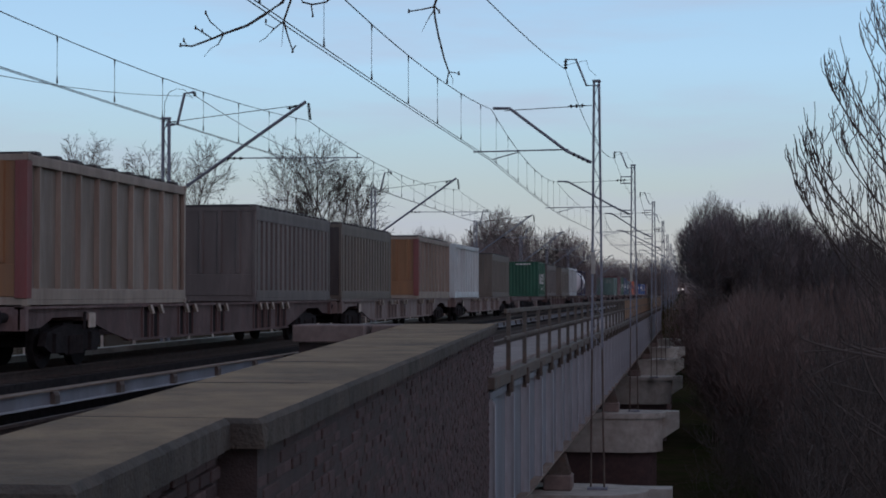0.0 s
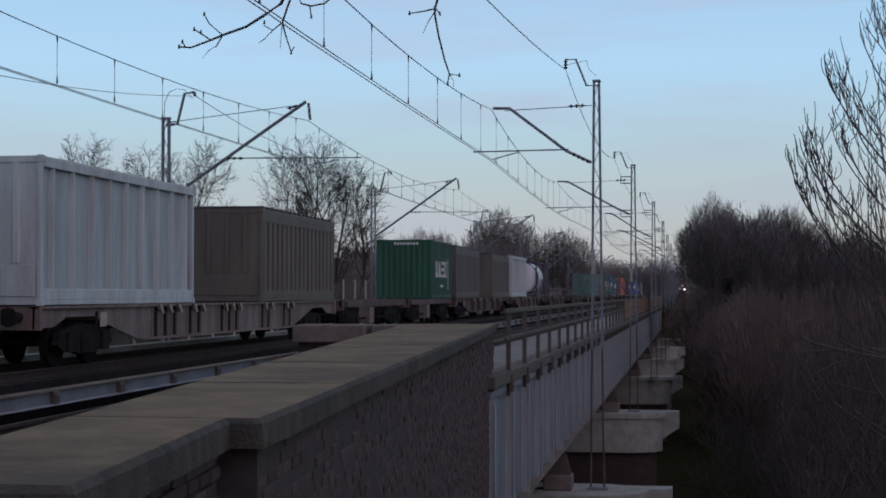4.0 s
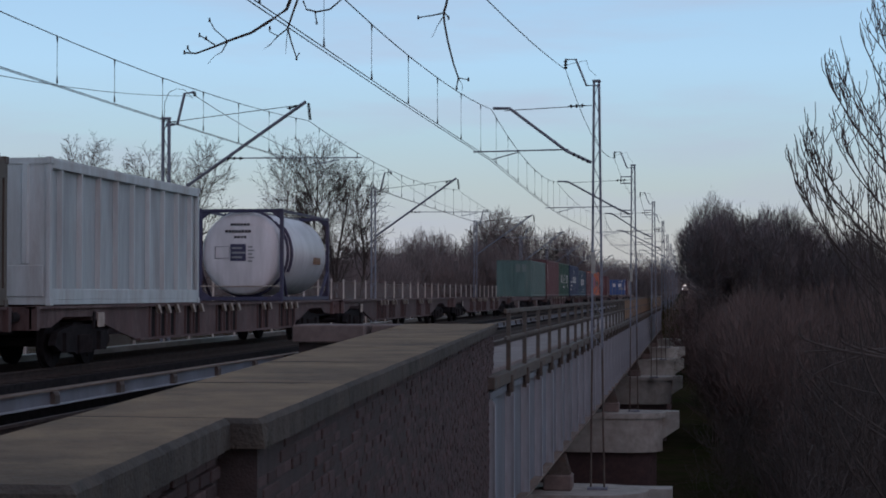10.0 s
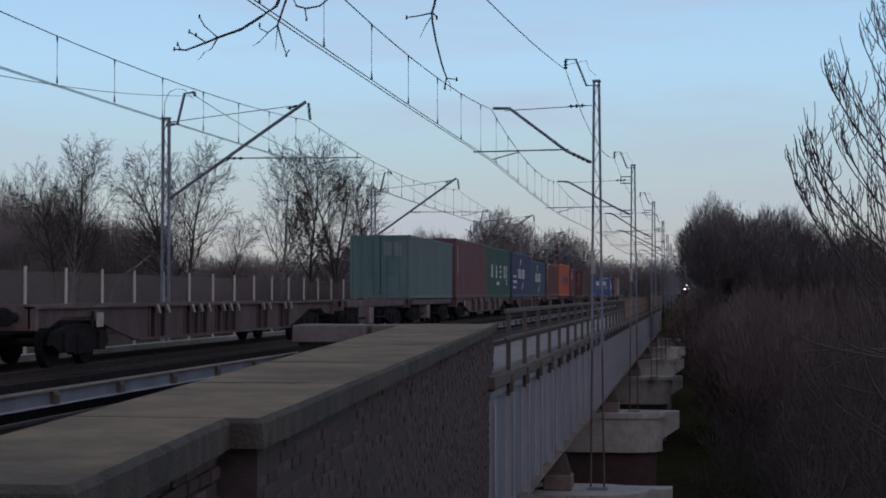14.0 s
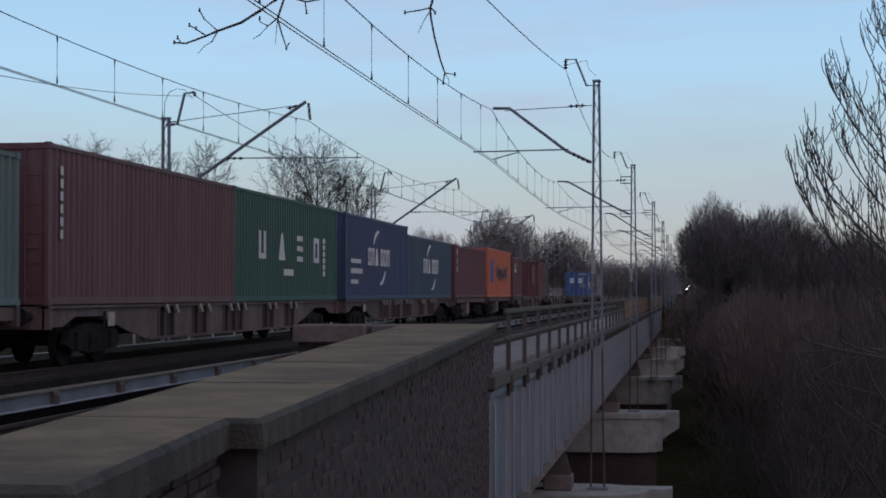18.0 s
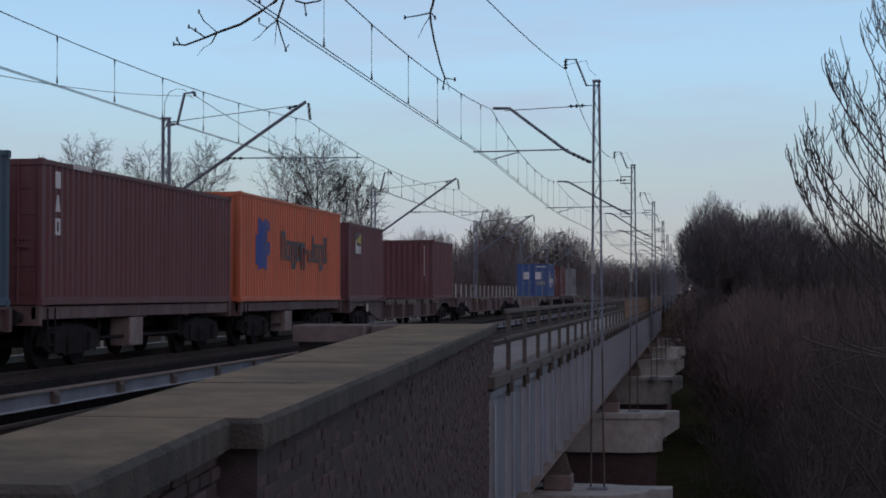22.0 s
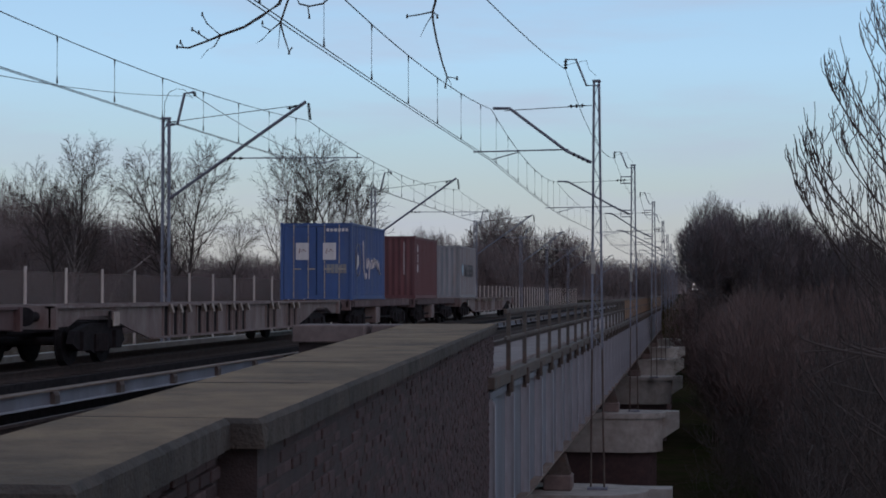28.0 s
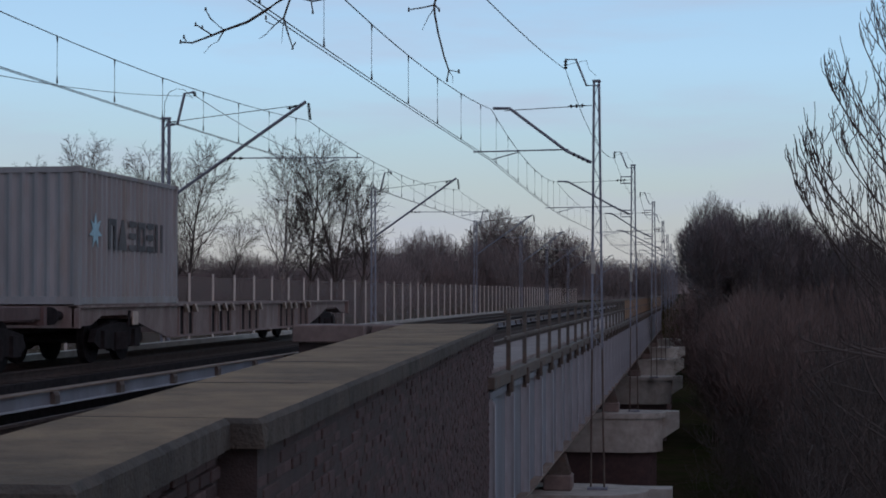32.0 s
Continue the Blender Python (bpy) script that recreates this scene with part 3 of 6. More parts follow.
def container(y0, L, H, m, label, doors=True, rods=None, group="shipping containers on the train"):
    """A corrugated steel box; its trailing end (y = 0) carries the doors or the plain end wall."""
    ob = thing("shipping_container", label, "container", group)
    corners(ob, L, H, m)
    for s in (-1, 1):
        bm = bmesh.new()
        corrugated(bm, 0.1, L - 0.1, 0.12, H - 0.06, 0.278, 0.06, 0.33, lambda p, o, z, s=s: (s * (1.212 + o), p, z))
        part("side_panel", bm, m, ob)
    bm = bmesh.new()
    corrugated(bm, -1.15, 1.15, 0.12, H - 0.06, 0.25, 0.045, 0.22, lambda p, o, z: (p, L - 0.015 + o, z))
    part("end_panel", bm, m, ob)
    bm = bmesh.new()
    corrugated(bm, 0.1, L - 0.1, -1.15, 1.15, 0.24, 0.02, 0.3, lambda p, o, z: (z, p, H - 0.03 + o))
    part("roof", bm, m, ob)
    part("floor", B(-1.15, 1.15, 0.1, L - 0.1, 0.05, 0.14), M_DARK, ob)
    if doors:
        for s in (-1, 1):
            d = part("door", B(min(s * 0.015, s * 1.13), max(s * 0.015, s * 1.13), 0.03, 0.07, 0.16, H - 0.13, 0.005), m, ob)
            for k in range(5):
                z = 0.16 + (H - 0.3) * k / 5
                part("pressing", B(min(s * 0.06, s * 1.08), max(s * 0.06, s * 1.08), 0.018, 0.032, z + 0.07, z + (H - 0.3) / 5 - 0.03), m, d)
            for x in (s * 0.28, s * 0.78):
                part("lock_rod", T([(x, 0.0, 0.05), (x, 0.0, H - 0.05)], 0.019, 6), rods or m, d)
                for z in (0.35, 1.2, H - 0.4):
                    part("rod_bracket", B(x - 0.05, x + 0.05, -0.015, 0.03, z - 0.03, z + 0.03), m, d)
                part("rod_handle", B(x - 0.02, x + 0.24, -0.03, -0.01, 1.02, 1.06), rods or m, d)
    else:
        bm = bmesh.new()
        corrugated(bm, -1.15, 1.15, 0.12, H - 0.06, 0.25, 0.045, 0.22, lambda p, o, z: (p, 0.015 - o, z))
        part("end_panel", bm, m, ob)
    MOVERS.append((ob, y0, FAR, DECK))
    return ob


def bulk_container(y0, m_side, m_end, m_rib, label, H=2.49, ribs=15, ridge=True, wide=False, bows=None):
    """A thirty-foot bulk box with outside ribs and rolled roof bows."""
    L, head = 9.125, 0.2 if wide else 0.36
    ob = thing("bulk_container", label, "container", "bulk containers on the train")
    corners(ob, L, H, m_rib)
    for s in (-1, 1):
        # panel is darker than its ribs: the shade of the recess is painted in
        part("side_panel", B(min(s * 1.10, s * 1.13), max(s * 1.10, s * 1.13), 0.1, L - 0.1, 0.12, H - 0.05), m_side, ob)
        for k in range(ribs):
            y = 0.1 + (L - 0.2) * (k + 0.5) / ribs
            hw, base = (0.032, 1.5) if wide else (0.135, 1.22)
            out = [(y - hw * base, s * 1.13), (y + hw * base, s * 1.13), (y + hw, s * 1.225), (y - hw, s * 1.225)]
            part("rib", P([(b, a) for a, b in out], "z", 0.28, H - head), m_rib, ob)
        part("sill_band", B(min(s * 1.18, s * 1.23), max(s * 1.18, s * 1.23), 0.1, L - 0.1, 0.1, 0.3, 0.01), m_rib, ob)
        part("head_band", B(min(s * 1.12, s * 1.23), max(s * 1.12, s * 1.23), 0.1, L - 0.1, H - head, H - 0.03, 0.01), m_rib, ob)
    part("end_wall", B(-1.15, 1.15, 0.03, 0.07, 0.14, H - 0.1), m_end, ob)
    part("end_wall", B(-1.15, 1.15, L - 0.07, L - 0.03, 0.14, H - 0.1), m_end, ob)
    for x in (-0.75, -0.25, 0.25, 0.75):
        part("end_rib", P([(x - 0.07, 0.03), (x - 0.045, -0.02), (x + 0.045, -0.02), (x + 0.07, 0.03)], "z", 0.75, H - 0.12), m_end, ob)
    part("discharge_flap", B(-1.1, 1.1, -0.01, 0.03, 0.16, 0.72, 0.01), m_end, ob)
    part("roof", B(-1.15, 1.15, 0.08, L - 0.08, H - 0.08, H - 0.03), m_side, ob)
    if ridge:
        for k in range(ribs):
            y = 0.1 + (L - 0.2) * (k + 0.5) / ribs
            part("roof_bow", B(-1.2, 1.2, y - 0.13, y + 0.13, H - 0.03, H + 0.07, 0.03), bows or C_TARP, ob)
    MOVERS.append((ob, y0, FAR, DECK))
    return ob


C_BROWN = paint("brown_bulk_paint", (0.082, 0.073, 0.07), (0.17, 0.15, 0.14), 0.35)
C_OLIVE = paint("drab_bulk_paint", (0.09, 0.079, 0.066), (0.17, 0.15, 0.125), 0.3)
# recess tone: rib brown darkened to hold the shade between ribs
C_DARKB = paint("dark_bulk_recess_shade", (0.034, 0.031, 0.032), (0.09, 0.078, 0.07), 0.3)
C_CREAM = paint("faded_cream_paint", (0.22, 0.192, 0.158), (0.11, 0.08, 0.065), 0.7)
# cream rib tone darkened for recess shade, with pale dust streaks
C_CREAMP = paint("dusty_shaded_cream_panel", (0.14, 0.121, 0.1), (0.26, 0.235, 0.205), 0.6)
C_TARP = paint("black_roof_bows", (0.03, 0.029, 0.03), (0.08, 0.075, 0.07), 0.3)
C_OCHRE = paint("ochre_paint", (0.18, 0.095, 0.046), (0.11, 0.07, 0.05), 0.6)
C_REDPOST = paint("red_post_paint", (0.15, 0.042, 0.042))
C_WBULK = paint("white_bulk_paint", (0.42, 0.5, 0.51), (0.25, 0.23, 0.215), 0.6)
# white rib tone darkened for recess shade, with grubby streaks
C_WPANEL = paint("grubby_shaded_white_panel", (0.34, 0.41, 0.425), (0.18, 0.165, 0.155), 0.5)
C_GREEN = paint("green_paint", (0.014, 0.07, 0.043), (0.03, 0.09, 0.06), 0.3)
C_GREEN2 = paint("deep_green_paint", (0.026, 0.08, 0.058), (0.045, 0.075, 0.055), 0.4)
C_TEAL = paint("faded_teal_paint", (0.075, 0.135, 0.125), (0.14, 0.15, 0.13), 0.5)
C_TEALP = paint("bleached_teal_notice", (0.13, 0.17, 0.16), (0.14, 0.15, 0.13), 0.5)
C_MAROON = paint("maroon_paint", (0.105, 0.05, 0.055), (0.125, 0.082, 0.08), 0.6)
C_NAVY = paint("navy_paint", (0.036, 0.056, 0.115), (0.055, 0.065, 0.085), 0.45)
C_PETROL = paint("petrol_blue_paint", (0.036, 0.07, 0.105), (0.06, 0.08, 0.085), 0.45)
C_BRICK = paint("brick_red_paint", (0.1, 0.038, 0.041), (0.1, 0.062, 0.06), 0.55)
C_ORANGE = paint("orange_paint", (0.42, 0.11, 0.05), (0.27, 0.11, 0.075), 0.5)
C_PLUM = paint("plum_paint", (0.105, 0.042, 0.048), (0.12, 0.08, 0.08), 0.45)
C_BLUE = paint("bright_blue_paint", (0.042, 0.088, 0.22), (0.075, 0.088, 0.12), 0.6)
C_GREY = paint("pale_grey_paint", (0.2, 0.215, 0.225), (0.15, 0.12, 0.095), 0.6)
C_TANK = paint("white_tank_paint", (0.52, 0.52, 0.53), (0.33, 0.32, 0.32), 0.45, 0.4)
C_FRAMEB = paint("tank_frame_blue", (0.035, 0.036, 0.075))
C_YELLOW = paint("dull_yellow_mark", (0.42, 0.33, 0.06))
C_PLUM2 = paint("dark_notice", (0.05, 0.03, 0.035))
C_INK = paint("logo_blue", (0.02, 0.045, 0.25))
C_BLACK = paint("black_lettering", (0.035, 0.036, 0.042), (0.12, 0.12, 0.12), 0.5)
C_SKYB = paint("pale_blue_logo", (0.3, 0.55, 0.65))

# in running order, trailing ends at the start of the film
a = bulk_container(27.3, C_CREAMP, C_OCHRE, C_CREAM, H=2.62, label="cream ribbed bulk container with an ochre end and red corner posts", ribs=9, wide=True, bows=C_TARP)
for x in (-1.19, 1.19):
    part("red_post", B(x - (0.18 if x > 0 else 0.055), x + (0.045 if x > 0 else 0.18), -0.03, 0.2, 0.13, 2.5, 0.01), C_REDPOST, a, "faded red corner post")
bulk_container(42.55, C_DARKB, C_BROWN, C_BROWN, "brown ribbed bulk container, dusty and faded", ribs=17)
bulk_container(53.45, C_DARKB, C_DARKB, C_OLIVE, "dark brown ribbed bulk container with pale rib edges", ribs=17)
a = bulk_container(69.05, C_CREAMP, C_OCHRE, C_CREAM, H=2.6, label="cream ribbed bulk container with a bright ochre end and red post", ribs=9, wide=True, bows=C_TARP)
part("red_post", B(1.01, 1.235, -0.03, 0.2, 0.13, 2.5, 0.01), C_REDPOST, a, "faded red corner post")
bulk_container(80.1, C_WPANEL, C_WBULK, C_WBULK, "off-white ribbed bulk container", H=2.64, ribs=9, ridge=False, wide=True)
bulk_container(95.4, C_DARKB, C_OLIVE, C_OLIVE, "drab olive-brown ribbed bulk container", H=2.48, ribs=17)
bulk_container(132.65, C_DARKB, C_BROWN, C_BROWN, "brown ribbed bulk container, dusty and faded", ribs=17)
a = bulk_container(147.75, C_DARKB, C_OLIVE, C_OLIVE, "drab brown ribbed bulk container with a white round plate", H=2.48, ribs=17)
bm = bmesh.new()
disc(bm, (0.2, -0.03, 0.42), "y", 0.23, 0.03, 20)
part("round_plate", bm, M_WHITE, a, "white round plate")
bm = bmesh.new()
box(bm, -0.62, -0.3, -0.02, 0.0, 1.55, 2.1)
box(bm, -0.15, 0.15, -0.02, 0.0, 1.55, 2.1)
part("notice", bm, C_CREAM, a)
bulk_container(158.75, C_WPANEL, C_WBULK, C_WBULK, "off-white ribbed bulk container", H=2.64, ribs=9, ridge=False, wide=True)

a = container(124.87, 6.06, 2.59, C_GREEN, "bright green twenty-foot container with a white painted name on its side", doors=False)
blocks(a, M_WHITE, True, 2.8, 0.95, 3.45, 0.72, "uteo")
bars(a, M_WHITE, 2.55, 0.5, 5, 0.15, 0.11, 0.02)
bars(a, M_WHITE, 4.85, 1.6, 6, 0.16, 0.19, 0.05, vertical=True)
bars(a, M_WHITE, -0.45, 2.36, 8, 0.09, 0.1, 0.05, side=False)

a = container(249.5, 12.19, 2.59, C_TEAL, "faded teal forty-foot container with closed doors", doors=True)
bars(a, C_TEALP, 0.15, 1.75, 2, 0.32, 0.55, 0.1, side=False)
a = container(263.0, 12.19, 2.9, C_MAROON, "maroon forty-foot container with small white markings", doors=True)
bars(a, M_WHITE, 0.55, 2.35, 6, 0.12, 0.16, 0.07, vertical=True)
bars(a, M_WHITE, -0.6, 2.2, 5, 0.14, 0.12, 0.05, side=False)
a = container(275.25, 12.19, 2.9, C_GREEN2, "dark green forty-foot container with widely spaced white painted blocks", doors=False)
for k in range(4):
    blocks(a, M_WHITE, True, 2.75 + 2.16 * k, 1.14, 0.92, 0.74, "uteo"[k])
bars(a, M_WHITE, 5.1, 0.72, 6, 0.16, 0.18, 0.03)
bars(a, M_WHITE, 10.1, 1.75, 6, 0.3, 0.15, 0.05, vertical=True)


def swoosh(ob, y, z, a0, a1, m):
    """A tapering arc, part of a ring mark."""
    bm = bmesh.new()
    lo, hi = [], []
    n = 12
    for k in range(n + 1):
        t = k / n
        a = radians(lerp(a0, a1, t))
        w = 0.02 + 0.1 * math.sin(math.pi * (0.12 + 0.85 * t)) * (1 - 0.4 * t)
        lo.append(bm.verts.new((1.232, y + (1.35 - w) * math.cos(a), z + (0.95 - w) * math.sin(a))))
        hi.append(bm.verts.new((1.232, y + (1.35 + w) * math.cos(a), z + (0.95 + w) * math.sin(a))))
    for i in range(n):
        bm.faces.new((lo[i], lo[i + 1], hi[i + 1], hi[i]))
    part("ring_mark", bm, m, ob)


for y0, m, h, lab in ((288.9, C_NAVY, 2.9, "navy blue forty-foot container with a white ring mark"), (301.25, C_PETROL, 2.59, "petrol-blue forty-foot container with a white ring mark")):
    a = container(y0, 12.19, h, m, lab, doors=True)
    blocks(a, M_WHITE, True, 6.0, h * 0.42, 4.3, 0.62, "ont oon")
    swoosh(a, 6.0, h * 0.52, 150, 92, M_WHITE)
    swoosh(a, 6.0, h * 0.52, -30, -88, M_WHITE)
    if m is C_NAVY:
        for k, n in enumerate((7, 8, 5)):
            bars(a, M_WHITE, 0.8, 1.25 - 0.35 * k, n * 2, 0.085, 0.14 + 0.03 * (k % 2), 0.04)
        bars(a, M_WHITE, -0.7, 2.3, 4, 0.2, 0.12, 0.08, side=False)

a = container(314.85, 12.19, 2.59, C_BRICK, "brownish red forty-foot container with white lettering", doors=True)
for k in range(3):
    blocks(a, M_WHITE, True, 0.75, 2.1 - 0.42 * k, 0.3, 0.3, "ito"[k])
bars(a, M_WHITE, 1.5, 2.5, 6, 0.12, 0.1, 0.04)
a = container(327.95, 12.19, 2.8, C_ORANGE, "bright orange forty-foot container with blue emblem and dark painted name", doors=False)
blocks(a, C_BLACK, True, 7.2, 1.15, 6.0, 0.8, "noooniuiooo",
       ((0, 1), (0, 0.7), (-0.3, 0.7), (0, 0.7), (-0.3, 0.7), (0.3, 0.45), (0, 0.45), (0, 1), (0, 0.7), (-0.3, 0.7), (0, 1)))
bm = bmesh.new()
for y0, y1, z0, z1 in ((1.5, 1.74, 0.98, 1.75), (1.76, 2.04, 0.86, 2.2), (2.08, 2.36, 0.9, 2.12), (2.4, 2.7, 0.86, 2.2), (2.74, 3.0, 1.25, 1.6), (2.74, 2.95, 1.9, 2.14)):
    box(bm, 1.2185, 1.224, y0, y1, z0, z1)
part("emblem", bm, C_INK, a, "blue emblem")
a = container(341.6, 6.06, 2.59, C_PLUM, "plum-brown twenty-foot container with a small pale notice", doors=True)
part("notice", B(1.222, 1.232, 0.95, 1.95, 1.55, 2.3), C_PLUM2, a, "dark square notice with a yellow corner")
bm = bmesh.new()
prism(bm, [(1.15, 2.0), (1.93, 2.27), (1.93, 1.9)], "x", 1.233, 1.238)
part("notice_mark", bm, C_YELLOW, a, "dull yellow wedge")
for k in range(4):
    part("notice_mark", B(1.233, 1.238, 1.0 + 0.24 * k, 1.16 + 0.24 * k, 1.57, 1.57 + (0.45 if k == 0 else 0.27)), M_WHITE, a)
bars(a, M_WHITE, -0.7, 1.5, 4, 0.22, 0.14, 0.08, side=False)
a = container(360.1, 6.06, 2.59, C_BRICK, "brick red twenty-foot container with a vertical white line of marks", doors=False)
bars(a, M_WHITE, 0.8, 2.2, 9, 0.026, 0.12, 0.03, side=False, vertical=True)
a = container(420.3, 6.06, 2.59, C_BLUE, "bright blue twenty-foot container with white door stickers", doors=True, rods=M_LEVER)
for x in (-0.48, 0.45):
    part("sticker", B(x - 0.22, x + 0.22, -0.025, 0.01, 1.35, 1.92), M_WHITE, a, "white square sticker")
    part("sticker_print", T([(x - 0.11, -0.028, 1.55), (x - 0.08, -0.028, 1.74), (x - 0.02, -0.028, 1.62), (x + 0.04, -0.028, 1.7), (x + 0.12, -0.028, 1.63)], 0.016, 4), C_REDPOST, a)
bars(a, M_WHITE, 0.35, 2.3, 6, 0.09, 0.1, 0.04, side=False)
bars(a, C_GREY, 0.35, 0.9, 5, 0.12, 0.3, 0.02, side=False)
# a painted flourish of loops and strokes, and a faint crest beside it
for k, (y, z, w, h, f, n) in enumerate(((1.75, 0.72, 0.62, 1.3, 4.6, 14), (2.45, 1.08, 0.42, 0.36, 6.6, 12), (2.9, 0.72, 0.2, 1.05, 3.3, 10), (3.2, 1.1, 0.55, 0.3, 9.0, 14), (3.85, 1.12, 0.2, 0.34, 4.5, 8), (4.15, 1.1, 0.5, 0.34, 7.5, 12), (4.75, 0.92, 0.3, 0.4, 4.2, 8))):
    part("painted_stroke", T([(1.232, y + w * t + 0.09 * math.cos(t * f * 1.3), z + h * (0.5 + 0.5 * math.sin(t * f + 0.9 + k))) for t in (i / n for i in range(n + 1))], 0.022, 4, 0.034), M_WHITE, a)
part("crest_mark", T([(1.228, 1.02 + 0.42 * math.cos(t), 1.36 + 0.55 * math.sin(t)) for t in (k * math.tau / 20 for k in range(21))], 0.014, 4), C_GREY, a)
bm = bmesh.new()
prism(bm, [(0.72, 0.98), (1.18, 1.22), (1.12, 1.45), (0.9, 1.62), (0.85, 1.3)], "x", 1.222, 1.23)
part("crest_mark", bm, M_WHITE, a)
a = container(433.3, 6.06, 2.59, C_BRICK, "brick red twenty-foot container with white lettering on its end", doors=False)
blocks(a, M_WHITE, False, -0.52, 2.02, 0.72, 0.26, "ieu", ((0, 1.3), (0, 1), (0, 1)))
bars(a, M_WHITE, 0.75, 2.2, 9, 0.03, 0.12, 0.03, side=False, vertical=True)
for k in range(3):
    blocks(a, M_WHITE, True, 0.7, 1.95 - 0.42 * k, 0.32, 0.3, "tei"[k])
a = container(447.05, 6.06, 2.59, C_GREY, "pale grey weathered twenty-foot container with a star emblem", doors=False)
blocks(a, C_BLACK, True, 3.3, 1.08, 3.5, 0.6, "nteoev")
bm = bmesh.new()
prism(bm, [(0.86 + (0.34 if k % 2 == 0 else 0.15) * math.sin(k * math.pi / 7), 1.4 + (0.34 if k % 2 == 0 else 0.15) * math.cos(k * math.pi / 7)) for k in range(14)], "x", 1.222, 1.234)
part("emblem", bm, C_SKYB, a, "pale blue star emblem")


def tank_container(y0):
    L, H = 6.06, 2.59
    ob = thing("tank_container", "white cylindrical tank in a dark blue frame", "tank container")
    bm = bmesh.new()
    rings = []
    prof = [(0.05, 0.4), (0.075, 0.85), (0.12, 1.08), (0.19, 1.16), (0.3, 1.185), (L - 0.42, 1.185), (L - 0.24, 1.03), (L - 0.14, 0.75), (L - 0.1, 0.3)]
    for y, r in prof:
        rings.append([bm.verts.new((r * math.cos(k * math.tau / 40), y, H / 2 + 0.06 + r * math.sin(k * math.tau / 40))) for k in range(40)])
    for p, q in zip(rings, rings[1:]):
        for k in range(40):
            bm.faces.new((p[k], q[k], q[(k + 1) % 40], p[(k + 1) % 40]))
    bm.faces.new(rings[0])
    bm.faces.new(rings[-1][::-1])
    part("tank", bm, C_TANK, ob, smooth=True)
    for y in (0.06, L - 0.06):
        for x in (-1.17, 1.17):
            part("corner_post", B(x - 0.05, x + 0.05, y - 0.06, y + 0.06, 0, H, 0.01), C_FRAMEB, ob)
        for z in (0.07, H - 0.06):
            part("cross_member", B(-1.12, 1.12, y - 0.05, y + 0.05, z - 0.05, z + 0.05, 0.01), C_FRAMEB, ob)
        part("tie_rod", T([(-1.15, y - 0.06 if y < 1 else y + 0.06, 0.42), (1.15, y - 0.06 if y < 1 else y + 0.06, 0.42)], 0.018, 6), M_LEVER, ob)
        for x in (-1, 1):
            for z in (0.3, H - 0.3):
                part("corner_gusset", P([(x * 1.13, z), (x * 1.13, 0.1 if z < 1 else H - 0.1), (x * 0.85, 0.1 if z < 1 else H - 0.1)], "y", y - 0.03, y + 0.03), C_FRAMEB, ob)
    for x in (-1.17, 1.17):
        for y in (0.9, L - 0.9):
            part("saddle_brace", T([(x, (0.06 if y < 3 else L - 0.06), 0.9), (x * 0.95, y, 0.1)], 0.05, 6), C_FRAMEB, ob)
        part("bottom_rail", B(x - 0.04, x + 0.04, 0.1, L - 0.1, 0.03, 0.13), C_FRAMEB, ob)
        part("top_rail", B(x - 0.03, x + 0.03, 0.1, L - 0.1, H - 0.1, H - 0.03), C_FRAMEB, ob)
    part("gangway", B(-0.3, 0.3, 0.3, L - 0.3, H - 0.08, H - 0.04), C_GREY, ob)
    bm = bmesh.new()
    tube(bm, [(1.19 * math.cos(a), 0.62, H / 2 + 0.06 + 1.19 * math.sin(a)) for a in (k * math.tau / 40 for k in range(41))], 0.07, 6)
    part("tank_band", bm, C_FRAMEB, ob)
    part("sign", B(-0.3, 0.14, 0.03, 0.11, 1.13, 1.6), C_FRAMEB, ob, "dark blue square sign")
    for z, n in ((1.46, 3), (1.33, 4), (1.2, 3)):
        part("sign_line", B(-0.26, -0.26 + 0.1 * n, 0.024, 0.032, z, z + 0.055), C_GREY, ob)
    for x0, x1, z0, z1 in ((-0.75, -0.33, 1.52, 1.535), (-0.75, -0.33, 1.2, 1.215), (-0.75, -0.735, 1.2, 1.535), (-0.345, -0.33, 1.2, 1.535)):
        part("plate_outline", B(x0, x1, 0.045, 0.1, z0, z1), C_GREY, ob)
    for k in range(5):
        part("small_print", B(0.2, 0.33 + 0.05 * (k % 2), 0.04, 0.09, 1.1 + 0.1 * k, 1.14 + 0.1 * k), C_GREY, ob)
    part("name_strip", T([(1.2 * math.cos(a), 1.05, H / 2 + 0.06 + 1.2 * math.sin(a)) for a in (-0.45 + 0.1 * k for k in range(12))], 0.07, 6), C_FRAMEB, ob, "dark blue strip")
    for z, n, x, h in ((2.12, 6, -0.3, 0.08), (1.92, 8, -0.45, 0.1), (1.76, 4, -0.2, 0.09)):
        bm = bmesh.new()
        for k in range(n):
            box(bm, x + k * 0.13 * 0.72, x + k * 0.13 * 0.72 + 0.075, 0.045, 0.125, z, z + h * 0.75)
        part("marking", bm, C_BLACK, ob)
    bm = bmesh.new()
    for k in range(4):
        box(bm, 1.16, 1.185, 4.0 + 0.25 * k, 4.18 + 0.25 * k, 1.1, 1.3)
    part("marking", bm, C_OCHRE, ob)
    MOVERS.append((ob, y0, FAR, DECK))


tank_container(175.95)
